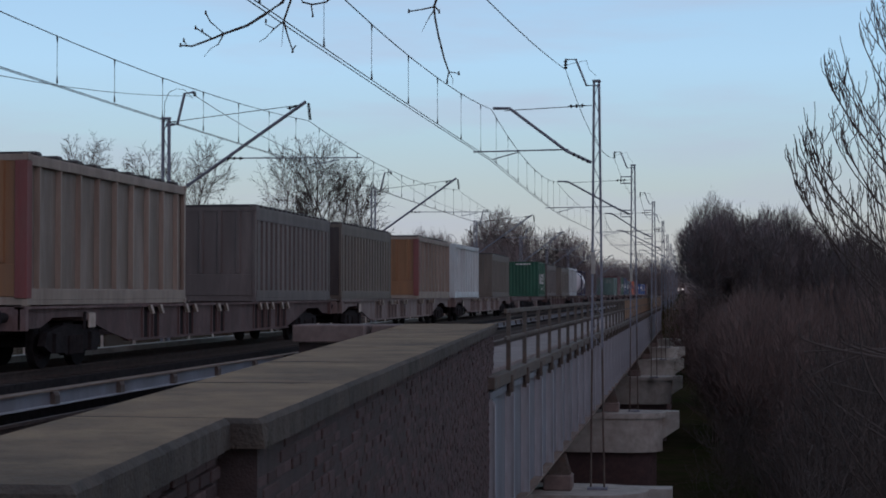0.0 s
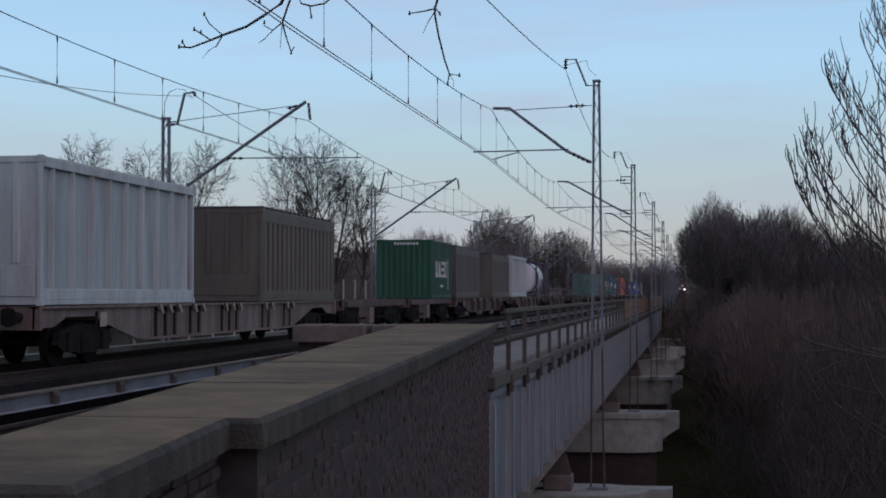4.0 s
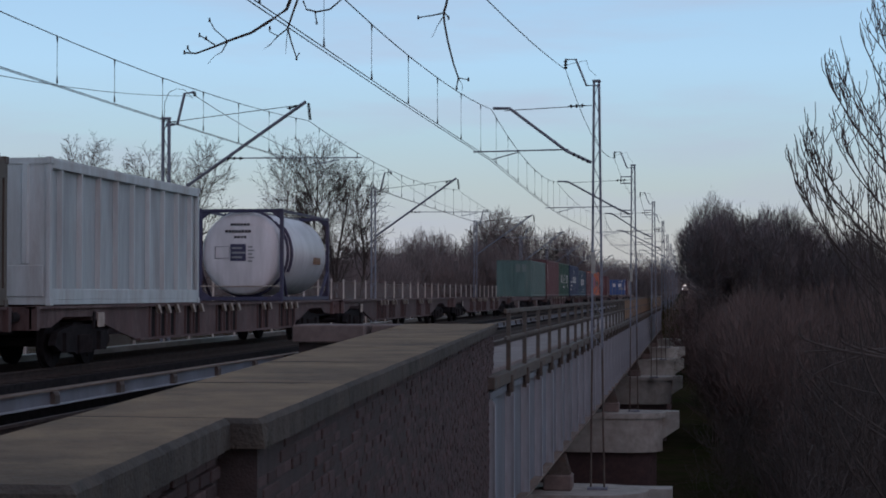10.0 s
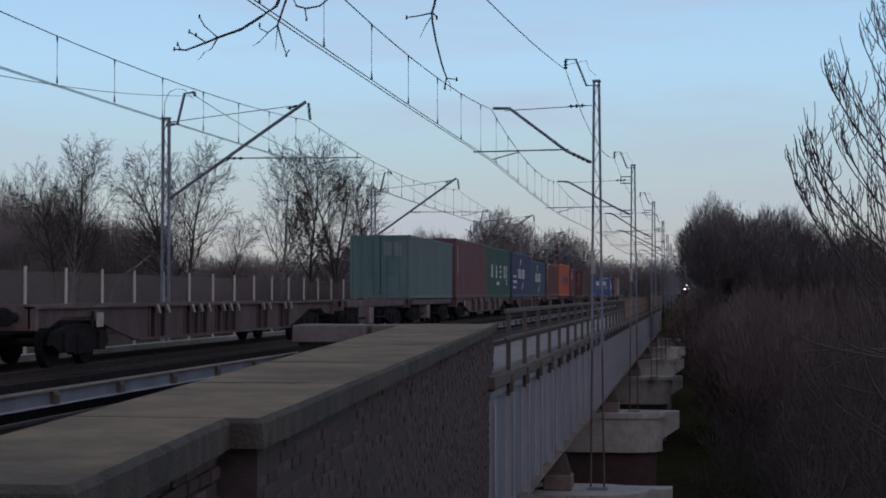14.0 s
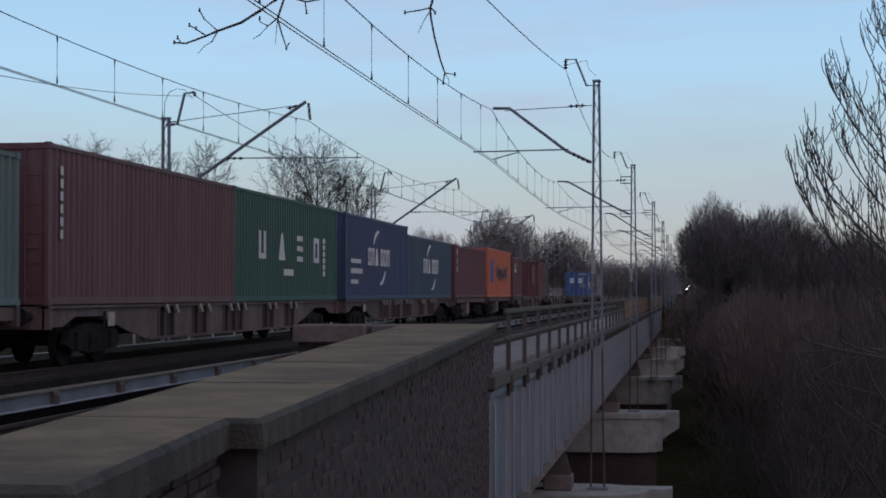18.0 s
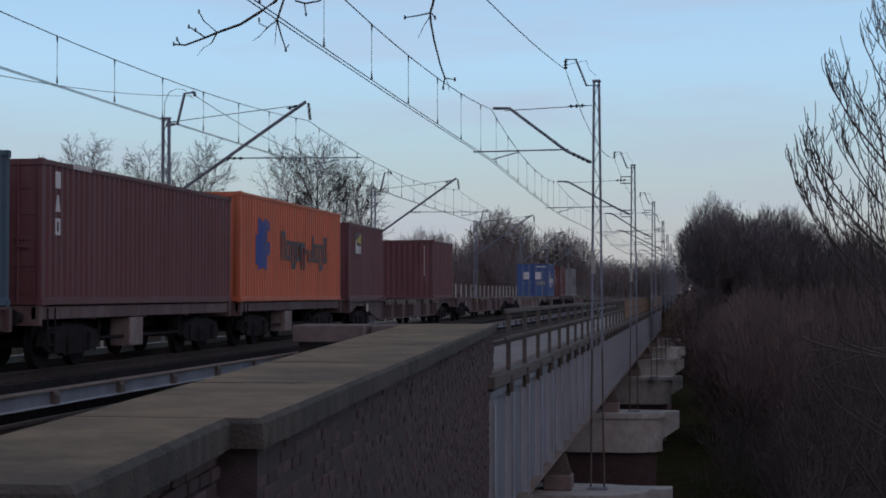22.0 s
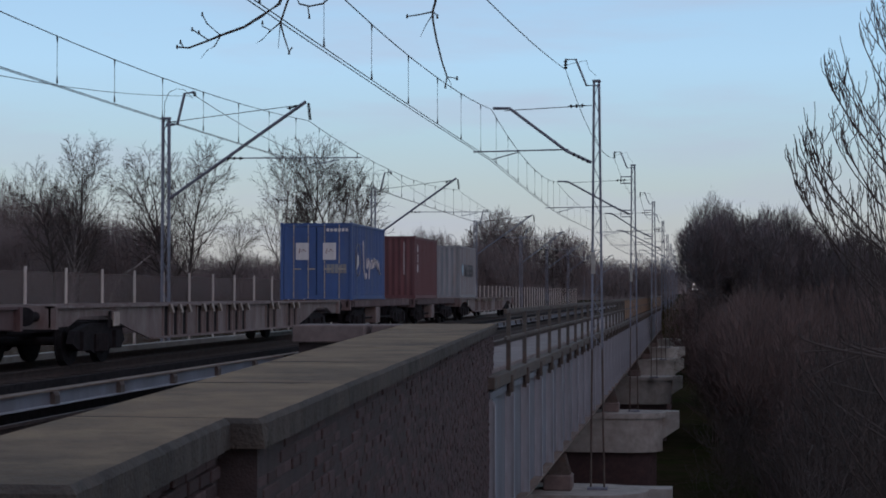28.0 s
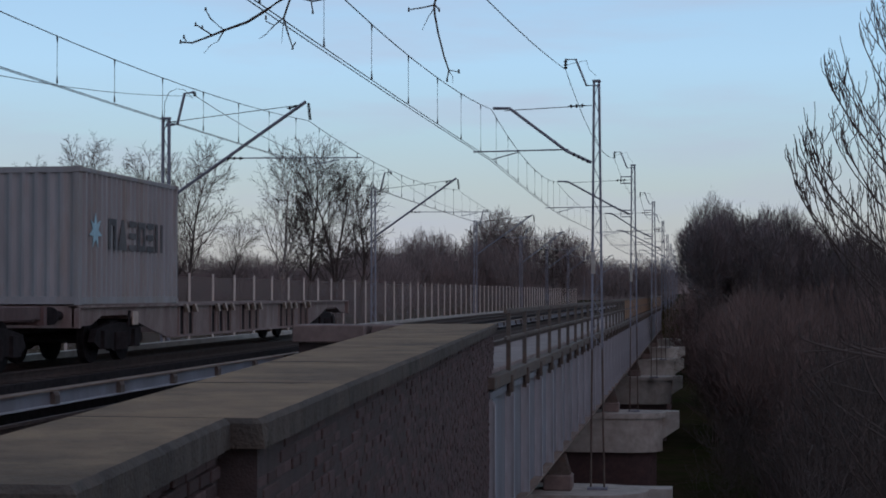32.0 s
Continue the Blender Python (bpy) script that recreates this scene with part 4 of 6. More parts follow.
# ---- overhead line ----
def lattice(ob, x, y, z0, z1, w0, w1):
    """Two channel legs with zigzag lacing."""
    for s in (-1, 1):
        part("leg", P([(x + s * w0 - 0.03, z0), (x + s * w0 + 0.03, z0), (x + s * w1 + 0.035, z1), (x + s * w1 - 0.035, z1)], "y", y - 0.07, y + 0.07), M_MAST, ob)
    n = max(4, int((z1 - z0) / 0.5))
    bm = bmesh.new()
    for k in range(n):
        a, b = z0 + (z1 - z0) * k / n, z0 + (z1 - z0) * (k + 1) / n
        wa, wb = lerp(w0, w1, k / n), lerp(w0, w1, (k + 1) / n)
        s = 1 if k % 2 else -1
        if y < 95:
            part("lacing_bar", T([(x - s * wa, y - 0.06, a), (x + s * wb, y - 0.06, b)], 0.014, 4), M_MAST, ob)
        else:
            tube(bm, [(x - s * wa, y - 0.06, a), (x + s * wb, y - 0.06, b)], 0.016, 4)
    if y < 95:
        bm.free()
    else:
        part("lacing", bm, M_MAST, ob)["kind"] = "stuff"
    part("mast_cap", B(x - w1 - 0.05, x + w1 + 0.05, y - 0.09, y + 0.09, z1, z1 + 0.07, 0.01), M_MAST, ob)


def insulator(ob, p, q, n=4, r=0.055):
    p, q = Vector(p), Vector(q)
    bm = bmesh.new()
    tube(bm, [p, q], 0.022, 6)
    for k in range(n):
        c = p.lerp(q, (k + 0.5) / n)
        d = (q - p).normalized() * 0.025
        tube(bm, [c - d, c + d], r, 8)
    part("insulator", bm, M_DARK, ob)


def near_mast(y, x, wire_x, full=True):
    """Mast on the outer side of the viaduct, standing on a pier cap."""
    m = thing("catenary_mast", "grey lattice overhead-line mast standing on a pier cap", "mast", "overhead-line masts")
    zb = -4.49 if y < BRIDGE_END else -1.0
    lattice(m, x, y, -0.3, 7.72, 0.16, 0.075)
    for s in (-1, 1):
        part("stilt", T([(x + s * 0.2, y, zb), (x + s * 0.15, y, -0.25)], 0.032, 6), M_RUSTY, m)
    part("base_plate", B(x - 0.3, x + 0.3, y - 0.2, y + 0.2, zb - 0.02, zb + 0.06), M_MAST, m)
    # sloping cantilever to the catenary head
    tip = (wire_x + 0.05, y, 6.98)
    part("cantilever_tube", T([(x - 0.16, y, 5.3), (x - 0.9, y, 5.65), (wire_x + 0.56, y, 6.97), tip], 0.045, 8), M_MAST, m)
    insulator(m, (x - 0.2, y, 5.3), (x - 0.75, y, 5.58))
    part("top_stay", T([(x - 0.15, y, 7.02), (wire_x + 0.4, y, 6.9)], 0.013, 5), M_WIRE, m)
    insulator(m, (x - 0.35, y, 7.02), (x - 0.85, y, 7.0), 3)
    part("registration_tube", T([(x - 0.85, y, 5.7), (wire_x - 0.55, y, 5.66)], 0.022, 6), M_MAST, m)
    part("steady_arm", T([(wire_x + 0.8, y, 5.63), (wire_x + 0.02, y, 5.42)], 0.018, 6), M_MAST, m)
    if y < 95:
        part("mast_plate", B(x - 0.17, x - 0.04, y - 0.1, y - 0.085, 1.95, 2.6, 0.01), M_CONC_LT, m, "pale number plate")
    if y > 60:      # square brackets that hold the stay and the cantilever off the mast
        for z in (7.02, 5.35):
            part("bracket", T([(x - 0.1, y, z + 0.16), (x - 0.62, y, z + 0.16), (x - 0.62, y, z - 0.16), (x - 0.1, y, z - 0.16)], 0.03, 5), M_MAST, m)
    # feeder bracket
    part("feeder_bracket", T([(x + 0.1, y, 7.62), (x - 0.3, y, 7.62), (x - 0.62, y, 8.42), (x - 0.95, y, 8.42)], 0.035, 6), M_MAST, m)
    insulator(m, (x - 0.93, y, 8.4), (x - 0.93, y, 8.12), 3)
    part("jumper", T([(x - 0.93, y, 8.25), (x - 0.5, y, 8.35), (x - 0.3, y, 8.38), (x - 0.22, y, 8.1), (x, y, 7.9)], 0.009, 4), M_WIRE, m)
    return m


NEAR_MASTS = ((17.0, -2.74, -5.95), (50.5, -2.76, -5.95), (84.0, -2.78, -6.6), (118.0, -2.5, -5.95), (150.0, -2.35, -6.5), (184.0, -2.4, -6.0), (218.0, -2.4, -6.5), (252.0, -2.4, -6.0), (290.0, -2.5, -6.5), (330.0, -2.5, -6.0))
for y, x, wx in NEAR_MASTS[1:]:
    near_mast(y, x, wx)

FAR_MASTS = ((17.0, -16.9, -12.5), (52.77, -16.9, -12.15), (89.06, -16.9, -12.3), (131.0, -16.7, -12.1), (167.0, -16.7, -12.4), (200.0, -16.9, -12.2), (235.0, -16.9, -12.6), (270.0, -16.9, -12.2), (310.0, -16.9, -12.5))


def far_mast(y, x, wire_x):
    """Mast beyond the train, with a long raking cantilever."""
    m = thing("catenary_mast", "grey lattice overhead-line mast beside the far track", "mast", "overhead-line masts")
    lattice(m, x, y, -1.0, 7.04, 0.12, 0.1)
    part("base_plate", B(x - 0.35, x + 0.35, y - 0.35, y + 0.35, -1.05, -0.7), M_CONC_LT, m)
    part("cantilever_tube", T([(x + 0.12, y, 4.45), (wire_x - 0.08, y, 7.55)], 0.055, 8), M_MAST, m)
    part("top_stay", T([(x + 0.1, y, 6.95), (wire_x - 0.2, y, 7.45)], 0.013, 5), M_WIRE, m)
    insulator(m, (wire_x - 0.7, y, 7.33), (wire_x - 0.15, y, 7.46), 3)
    insulator(m, (wire_x + 0.0, y, 7.5), (wire_x + 0.06, y, 6.95), 7, 0.05)
    part("registration_tube", T([(x + 2.25, y, 5.75), (wire_x + 1.75, y, 5.72)], 0.02, 6), M_MAST, m)
    insulator(m, (x + 2.0, y, 5.75), (x + 2.6, y, 5.74), 3)
    part("steady_arm", T([(wire_x + 1.0, y, 5.66), (wire_x + 0.2, y, 5.52)], 0.018, 6), M_MAST, m)
    part("feeder_bracket", T([(x, y, 6.85), (x + 0.38, y, 6.88), (x + 0.62, y, 7.88), (x + 0.95, y, 7.92)], 0.05, 6), M_MAST, m)
    insulator(m, (x + 0.95, y, 7.92), (x + 0.97, y, 7.78), 2)
    part("jumper", T([(x + 0.9, y, 7.7), (x + 0.62, y, 8.0), (x + 0.35, y, 8.04), (x + 0.1, y, 7.93), (x - 0.05, y, 7.6), (x - 0.06, y, 6.95)], 0.011, 4), M_WIRE, m)
    return m


for y, x, wx in FAR_MASTS[1:]:
    far_mast(y, x, wx)


def span(a, b, sag, n=14):
    a, b = Vector(a), Vector(b)
    return [a.lerp(b, k / n) - Vector((0, 0, sag * 4 * (k / n) * (1 - k / n))) for k in range(n + 1)]


LINE_START = 17.0


def overhead(masts, contact_z, messenger_z, label, feeder_dx, feeder_z, pitch, phase):
    line = thing("overhead_wires", label, "overhead line")
    for (y0, x0, w0), (y1, x1, w1) in zip(masts, masts[1:]):
        r = 0.011 if y0 < 90 else 0.014
        mess = span((w0, y0, messenger_z), (w1, y1, messenger_z), 0.5)
        part("messenger_wire", T(mess, r, 4), M_WIRE, line)
        for d in (-0.045, 0.045):
            part("contact_wire", T(span((w0 + d, y0, contact_z), (w1 + d, y1, contact_z), 0.04, 4), r * 0.85, 4), M_WIRE, line)
        nd = round(abs(y1 - y0) / pitch)
        for k in range(nd):
            t = (k + phase) / nd
            p = Vector(mess[0]).lerp(Vector(mess[-1]), t)
            p.z = messenger_z - 0.5 * 4 * t * (1 - t)
            q = Vector((lerp(w0, w1, t), p.y, contact_z + 0.01))
            part("dropper", T([p, q], 0.006 if y0 < 90 else 0.009, 4), M_WIRE, line)
            if y0 < 60:
                part("dropper_clamp", T([p, p - Vector((0, 0, 0.16))], 0.022, 5, 0.008), M_WIRE, line)
                part("dropper_clamp", T([q + Vector((0, 0, 0.16)), q], 0.008, 5, 0.022), M_WIRE, line)
        low, sag = ((feeder_z - 1.4, 0.75) if x0 < -10 else (feeder_z - 1.95, 0.2)) if y0 == LINE_START else (feeder_z, 0.7)
        part("feeder_wire", T(span((x0 + feeder_dx, y0, low), (x1 + feeder_dx, y1, feeder_z), sag, 16), r, 4), M_WIRE, line)
    return line


overhead(NEAR_MASTS, 5.41, 6.95, "thin dark overhead wires with droppers above the near track", -0.93, 8.12, 4.1, 0.38)
overhead(FAR_MASTS, 5.5, 6.93, "thin dark overhead wires with droppers above the far track", 0.97, 7.8, 3.25, 0.49)
# ---- fence beyond the far track ----
def fence():
    f = thing("fence", "dark panelled fence with pale concrete posts beside the line", "fence")
    x = -18.6
    post = mesh_of(B(-0.05, 0.05, -0.04, 0.04, -1.2, 2.13, 0.012), "post", M_FENCE)
    panel = mesh_of(B(-0.02, 0.02, -1.5, 1.5, -1.1, 2.0), "panel", M_MESH)
    y = 45.1 - 3.14 * 7
    while y < 280:
        p = part("post", post, None, f)
        p.location = (x + 0.06, y, 0)
        p.scale = (0.75, 0.75, 1)
        q = part("panel", panel, None, f)
        q.location = (x, y + 1.57, 0)
        y += 3.14


fence()


# ---- bare trees ----
def limbs_arrays(pieces, sides=3, min_r=0.0):
    """Vertices and faces for a set of tapered pieces."""
    a = np.array([p[0] for p in pieces])
    b = np.array([p[1] for p in pieces])
    ra = np.maximum(np.array([p[2] for p in pieces]), min_r)
    rb = np.maximum(np.array([p[3] for p in pieces]), min_r)
    d = b - a
    d /= np.linalg.norm(d, axis=1, keepdims=True) + 1e-9
    ref = np.where(np.abs(d[:, 2:3]) < 0.9, np.array([[0, 0, 1.0]]), np.array([[1.0, 0, 0]]))
    u = np.cross(d, ref)
    u /= np.linalg.norm(u, axis=1, keepdims=True) + 1e-9
    v = np.cross(d, u)
    n = len(pieces)
    V = np.zeros((n, 2 * sides, 3))
    for k in range(sides):
        c, s = math.cos(math.tau * k / sides), math.sin(math.tau * k / sides)
        V[:, k] = a + (u * c + v * s) * ra[:, None]
        V[:, sides + k] = b + (u * c + v * s) * rb[:, None]
    F = np.array([(k, (k + 1) % sides, sides + (k + 1) % sides, sides + k) for k in range(sides)])
    F = (F[None] + (np.arange(n) * 2 * sides)[:, None, None]).reshape(-1, 4)
    return V.reshape(-1, 3), F


def mesh_from(name, V, F, material):
    me = bpy.data.meshes.new(name)
    me.vertices.add(len(V))
    me.vertices.foreach_set("co", np.asarray(V, dtype=np.float32).ravel())
    k = F.shape[1]
    me.loops.add(F.size)
    me.loops.foreach_set("vertex_index", F.astype(np.int32).ravel())
    me.polygons.add(len(F))
    me.polygons.foreach_set("loop_start", np.arange(0, F.size, k, dtype=np.int32))
    me.update(calc_edges=True)
    me.materials.append(material)
    return me


def tree_meshes(pieces, bark, twig, min_r):
    big = [p for p in pieces if p[4] <= 1]
    small = [p for p in pieces if p[4] > 1]
    return mesh_from("trunk", *limbs_arrays(big, 6), bark), mesh_from("crown", *limbs_arrays(small, 3, min_r), twig)


def tree(x, y, z, meshes, label, s=1.0, rz=0.0, group=""):
    t = thing("tree", label, "tree", group, at=Matrix.Translation((x, y, z)) @ Matrix.Rotation(rz, 4, "Z") @ Matrix.Diagonal((s, s, s, 1)))
    part("trunk", meshes[0], None, t)
    part("crown", meshes[1], None, t)
    return t


def crown_tree(seed, h, h0, rad, n, step=0.45, tip=0.006, lean=0.0, sprigs=0, sprig=0.7):
    """A bare tree whose twigs fill a rounded crown: each twig end joins the nearest limb already there."""
    rr = np.random.RandomState(seed)
    pos, par = [np.zeros(3)], [-1]
    top = h0 + (h - h0) * 0.45
    k = max(3, int(top / step))
    for i in range(1, k + 1):
        z = top * i / k
        pos.append(np.array([lean * z + 0.05 * h / 10 * math.sin(z * 1.7 + seed), 0.05 * h / 10 * math.cos(z * 1.3 + seed), z]))
        par.append(i - 1)
    d = rr.normal(size=(n, 3))
    d /= np.linalg.norm(d, axis=1, keepdims=True)
    q = d * rr.uniform(0.05, 1, (n, 1)) ** 0.42
    lump = 1 + 0.16 * np.sin(3 * np.arctan2(d[:, 1:2], d[:, :1]) + seed)
    tg = np.concatenate([q[:, :2] * rad * lump, q[:, 2:] * (h - h0) / 2 + (h + h0) / 2], 1)
    tg[:, 0] += lean * tg[:, 2]
    order = np.argsort(np.linalg.norm(tg - np.array([0, 0, h0 + 0.2 * (h - h0)]), axis=1) + rr.uniform(0, 0.5, n))
    for t in tg[order]:
        P_ = np.array(pos)
        v = t - P_
        dist = np.linalg.norm(v, axis=1)
        cost = dist * (1 + 0.75 * (1 - v[:, 2] / (dist + 1e-6)))
        j = int(np.argmin(cost))
        m = max(1, int(dist[j] / step))
        a = P_[j]
        out = np.array([v[j][0], v[j][1], 0]) * 0.12 - np.array([0, 0, 0.05 * dist[j]])
        last = j
        for i in range(1, m + 1):
            f = i / m
            p = a + v[j] * f + out * math.sin(math.pi * f) + (rr.normal(size=3) * 0.035 * step / 0.45 if i < m else 0)
            pos.append(p)
            par.append(last)
            last = len(pos) - 1
    area = np.zeros(len(pos))
    kids = np.zeros(len(pos), int)
    for i in range(len(pos) - 1, 0, -1):
        area[i] = area[i] if kids[i] else tip ** 2.1
        area[par[i]] += area[i]
        kids[par[i]] += 1
    rads = area ** (1 / 2.0)
    out = [(pos[par[i]], pos[i], min(rads[par[i]], rads[i] * 1.5), rads[i], 0 if rads[i] > 0.035 else 3) for i in range(1, len(pos))]
    # straight sprigs along the outer limbs, pointing outwards and up
    pick = [i for i in range(k + 1, len(pos)) if rads[i] < 0.05]
    for i in rr.choice(pick, sprigs):
        a = pos[i]
        d = (a - pos[par[i]]) / (np.linalg.norm(a - pos[par[i]]) + 1e-6) + rr.normal(size=3) * 0.55 + np.array([0, 0, 0.35])
        d /= np.linalg.norm(d)
        ln = sprig * rr.uniform(0.45, 1.2)
        b = a + d * ln * 0.5
        d2 = d + rr.normal(size=3) * 0.2 + np.array([0, 0, 0.15])
        out.append((a, b, tip * 0.9, tip * 0.75, 3))
        out.append((b, b + d2 / np.linalg.norm(d2) * ln * 0.5, tip * 0.75, tip * 0.4, 3))
    return out


def colony(seed, h, h0, rad, n, step, tip, stems=1, fan=0.3, sprigs=0, sprig=0.5, lean=0.0, up=0.05):
    """A bare tree grown twig by twig towards free places in a rounded crown."""
    rr = np.random.RandomState(seed)
    d = rr.normal(size=(n, 3))
    d /= np.linalg.norm(d, axis=1, keepdims=True)
    q = d * rr.uniform(0.02, 1, (n, 1)) ** 0.4
    az = np.arctan2(d[:, 1:2], d[:, :1])
    lump = 1 + 0.14 * np.sin(3 * az + seed) + 0.1 * np.sin(5 * az + 4 * d[:, 2:] + 2 * seed)
    free = np.concatenate([q[:, :2] * rad * lump, q[:, 2:] * (h - h0) / 2 * (0.92 + 0.08 * lump) + (h + h0) / 2], 1)
    free[:, 0] += lean * free[:, 2]
    pos, par, heading = [], [], []
    for k in range(stems):
        a = math.tau * (k + 0.5 * rr.rand()) / stems
        f = fan if stems > 1 else 0.04
        p, last = np.array([0.12 * math.cos(a) * (stems > 1), 0.12 * math.sin(a) * (stems > 1), 0.0]), -1
        g = np.array([f * math.cos(a) + lean, f * math.sin(a), 1.0])
        while p[2] < h0 + 0.12 * (h - h0):
            pos.append(p)
            par.append(last)
            heading.append(g)
            last = len(pos) - 1
            g = g + rr.normal(size=3) * 0.07
            p = p + g / np.linalg.norm(g) * step
    near = np.full(n, 1e9)
    owner = np.zeros(n, int)
    alive = np.ones(n, bool)
    kids = [0] * len(pos)

    def meet(i):
        dd = np.linalg.norm(free - pos[i], axis=1)
        w = dd < near
        near[w] = dd[w]
        owner[w] = i

    for i in range(len(pos)):
        meet(i)
    for turn in range(140):
        alive &= near > step * 1.1
        if not alive.any():
            break
        who = np.unique(owner[alive])
        grown = []
        for i in who:
            if kids[i] > 2:
                alive[alive & (owner == i)] = False
                continue
            v = free[alive & (owner == i)] - pos[i]
            v = (v / (np.linalg.norm(v, axis=1, keepdims=True) + 1e-6)).mean(0)
            g = v / (np.linalg.norm(v) + 1e-6) + 0.55 * heading[i] / np.linalg.norm(heading[i]) + np.array([0, 0, up]) + rr.normal(size=3) * 0.12
            g /= np.linalg.norm(g)
            pos.append(pos[i] + g * step)
            par.append(i)
            heading.append(g)
            kids[i] += 1
            kids.append(0)
            grown.append(len(pos) - 1)
        for i in grown:
            meet(i)
    area = np.zeros(len(pos))
    for i in range(len(pos) - 1, -1, -1):
        area[i] = max(area[i], tip ** 2.15)
        if par[i] >= 0:
            area[par[i]] += area[i]
    rads = area ** (1 / 2.15)
    out = [(pos[par[i]], pos[i], min(rads[par[i]], rads[i] * 1.5), rads[i], 0 if rads[i] > 0.045 else 3) for i in range(len(pos)) if par[i] >= 0]
    pick = [i for i in range(len(pos)) if rads[i] < 0.04 and par[i] >= 0]
    for i in rr.choice(pick, sprigs):
        g = heading[i] + rr.normal(size=3) * 0.6 + np.array([0, 0, 0.2])
        g /= np.linalg.norm(g)
        ln = sprig * rr.uniform(0.5, 1.2)
        m = pos[i] + g * ln * 0.5
        g2 = g + rr.normal(size=3) * 0.3
        out.append((pos[i], m, tip * 0.9, tip * 0.75, 3))
        out.append((m, m + g2 / np.linalg.norm(g2) * ln * 0.5, tip * 0.75, tip * 0.45, 3))
    return out


def ascending(seed, height, trunk_r, reach, first=0.25, stems=1, fan=0.0, lean=0.0):
    """A bare tree with limbs that sweep outwards and up, each feathered with fine side twigs."""
    rr = random.Random(seed)
    out = []

    def limb(p, d, length, rad, lev):
        n = (9, 7, 5, 3)[lev]
        pts, heads, rads = [p], [d], [rad]
        for i in range(n):
            d = (d + Vector((rr.gauss(0, 0.09), rr.gauss(0, 0.09), rr.gauss(0, 0.06) + (0.0, 0.1, 0.06, 0.0)[lev]))).normalized()
            p = p + d * (length / n)
            pts.append(p)
            heads.append(d)
            rads.append(max(0.007, rad * (1 - 0.85 * (i + 1) / n)))
            out.append((pts[-2], p, rads[-2], rads[-1], lev))
        if lev == 3:
            return
        m = (20, 11, 7)[lev] if stems == 1 or lev else 13
        low = first if lev == 0 else 0.18
        turn = rr.uniform(0, math.tau)
        for i in range(m):
            t = low + (0.97 - low) * (i + rr.random() * 0.7) / m
            j = min(n - 1, int(t * n))
            a = pts[j].lerp(pts[j + 1], t * n - j)
            turn += 2.4 + rr.gauss(0, 0.4)
            side = heads[j].orthogonal().normalized()
            side.rotate(Matrix.Rotation(turn, 3, heads[j]))
            ang = rr.uniform(0.55, 0.95) if lev == 0 else rr.uniform(0.45, 1.0)
            nd = (heads[j] * math.cos(ang) + side * math.sin(ang)).normalized()
            size = (reach * (1.12 - 0.7 * abs(t - 0.5)) if lev == 0 else length * (0.5 - 0.2 * t)) * rr.uniform(0.75, 1.2)
            limb(a, nd, size, max(0.009, rads[j] * 0.5), lev + 1)

    for k in range(stems):
        a = math.tau * (k + rr.random() * 0.6) / stems
        d = Vector((fan * math.cos(a) + lean, fan * math.sin(a), 1)).normalized()
        limb(Vector((0.3 * math.cos(a), 0.3 * math.sin(a), 0)) * (stems > 1), d, height * rr.uniform(0.9, 1.0), trunk_r, 0)
    return out


OPEN = [tree_meshes(ascending(11 + k, 9.4, 0.13, 3.1, (0.24, 0.3, 0.27, 0.2)[k], (1, 1, 1, 2)[k], 0.13, (0.03, -0.02, 0.0, 0.02)[k]), M_BIRCH if k == 0 else M_BARK, M_BARK, 0.0086) for k in range(4)]
LAND = -1.0
LEFT_TREES = ((-36.6, 97, 2, 1.1), (-38.6, 99, 1, 0.98), (-31.4, 98, 3, 1.08), (-29.6, 96, 1, 1.06), (-26.2, 105, 0, 1.1), (-24.4, 106, 2, 1.15), (-22.8, 105, 3, 1.07), (-21.2, 107, 1, 1.0), (-28.0, 100, 1, 0.66), (-36.4, 95, 0, 0.72))
for k, (x, y, v, s) in enumerate(LEFT_TREES):
    tree(x, y, LAND, OPEN[v], "bare open-crowned birch with a pale trunk behind the fence" if v == 0 else "bare dark-limbed tree behind the fence", s, k * 1.3, "bare trees behind the fence")
# a pale fallen birch limb caught among the trees
fallen = thing("fallen_limb", "pale birch limb leaning in an arch behind the fence", "branch")
part("limb", T([(-33.6, 94, -1.0), (-33.4, 94, 1.2), (-32.8, 94, 2.4), (-31.9, 94, 2.9), (-31.0, 94, 3.6)], 0.07, 6, 0.03), M_BIRCH, fallen)

# dense stands: fine upright saplings, and taller trees with twiggy heads
SAPLING = [limbs_arrays(crown_tree(60 + k, 10, 0.2, 2.0, 65, 1.2, 0.007, 0, 105, 1.5), 3, 0.011) for k in range(6)]
TALL = [limbs_arrays(colony(80 + k, 10, 2.2, 2.2, 260, 0.45, 0.008, 1, 0.2, 200, 0.5, up=0.4), 3, 0.0085) for k in range(5)]
ROUND = [limbs_arrays(colony(90 + k, 10, 1.2, 3.2, 420, 0.5, 0.013, 2, 0.3, 420, 0.7, up=0.35), 3, 0.024) for k in range(4)]


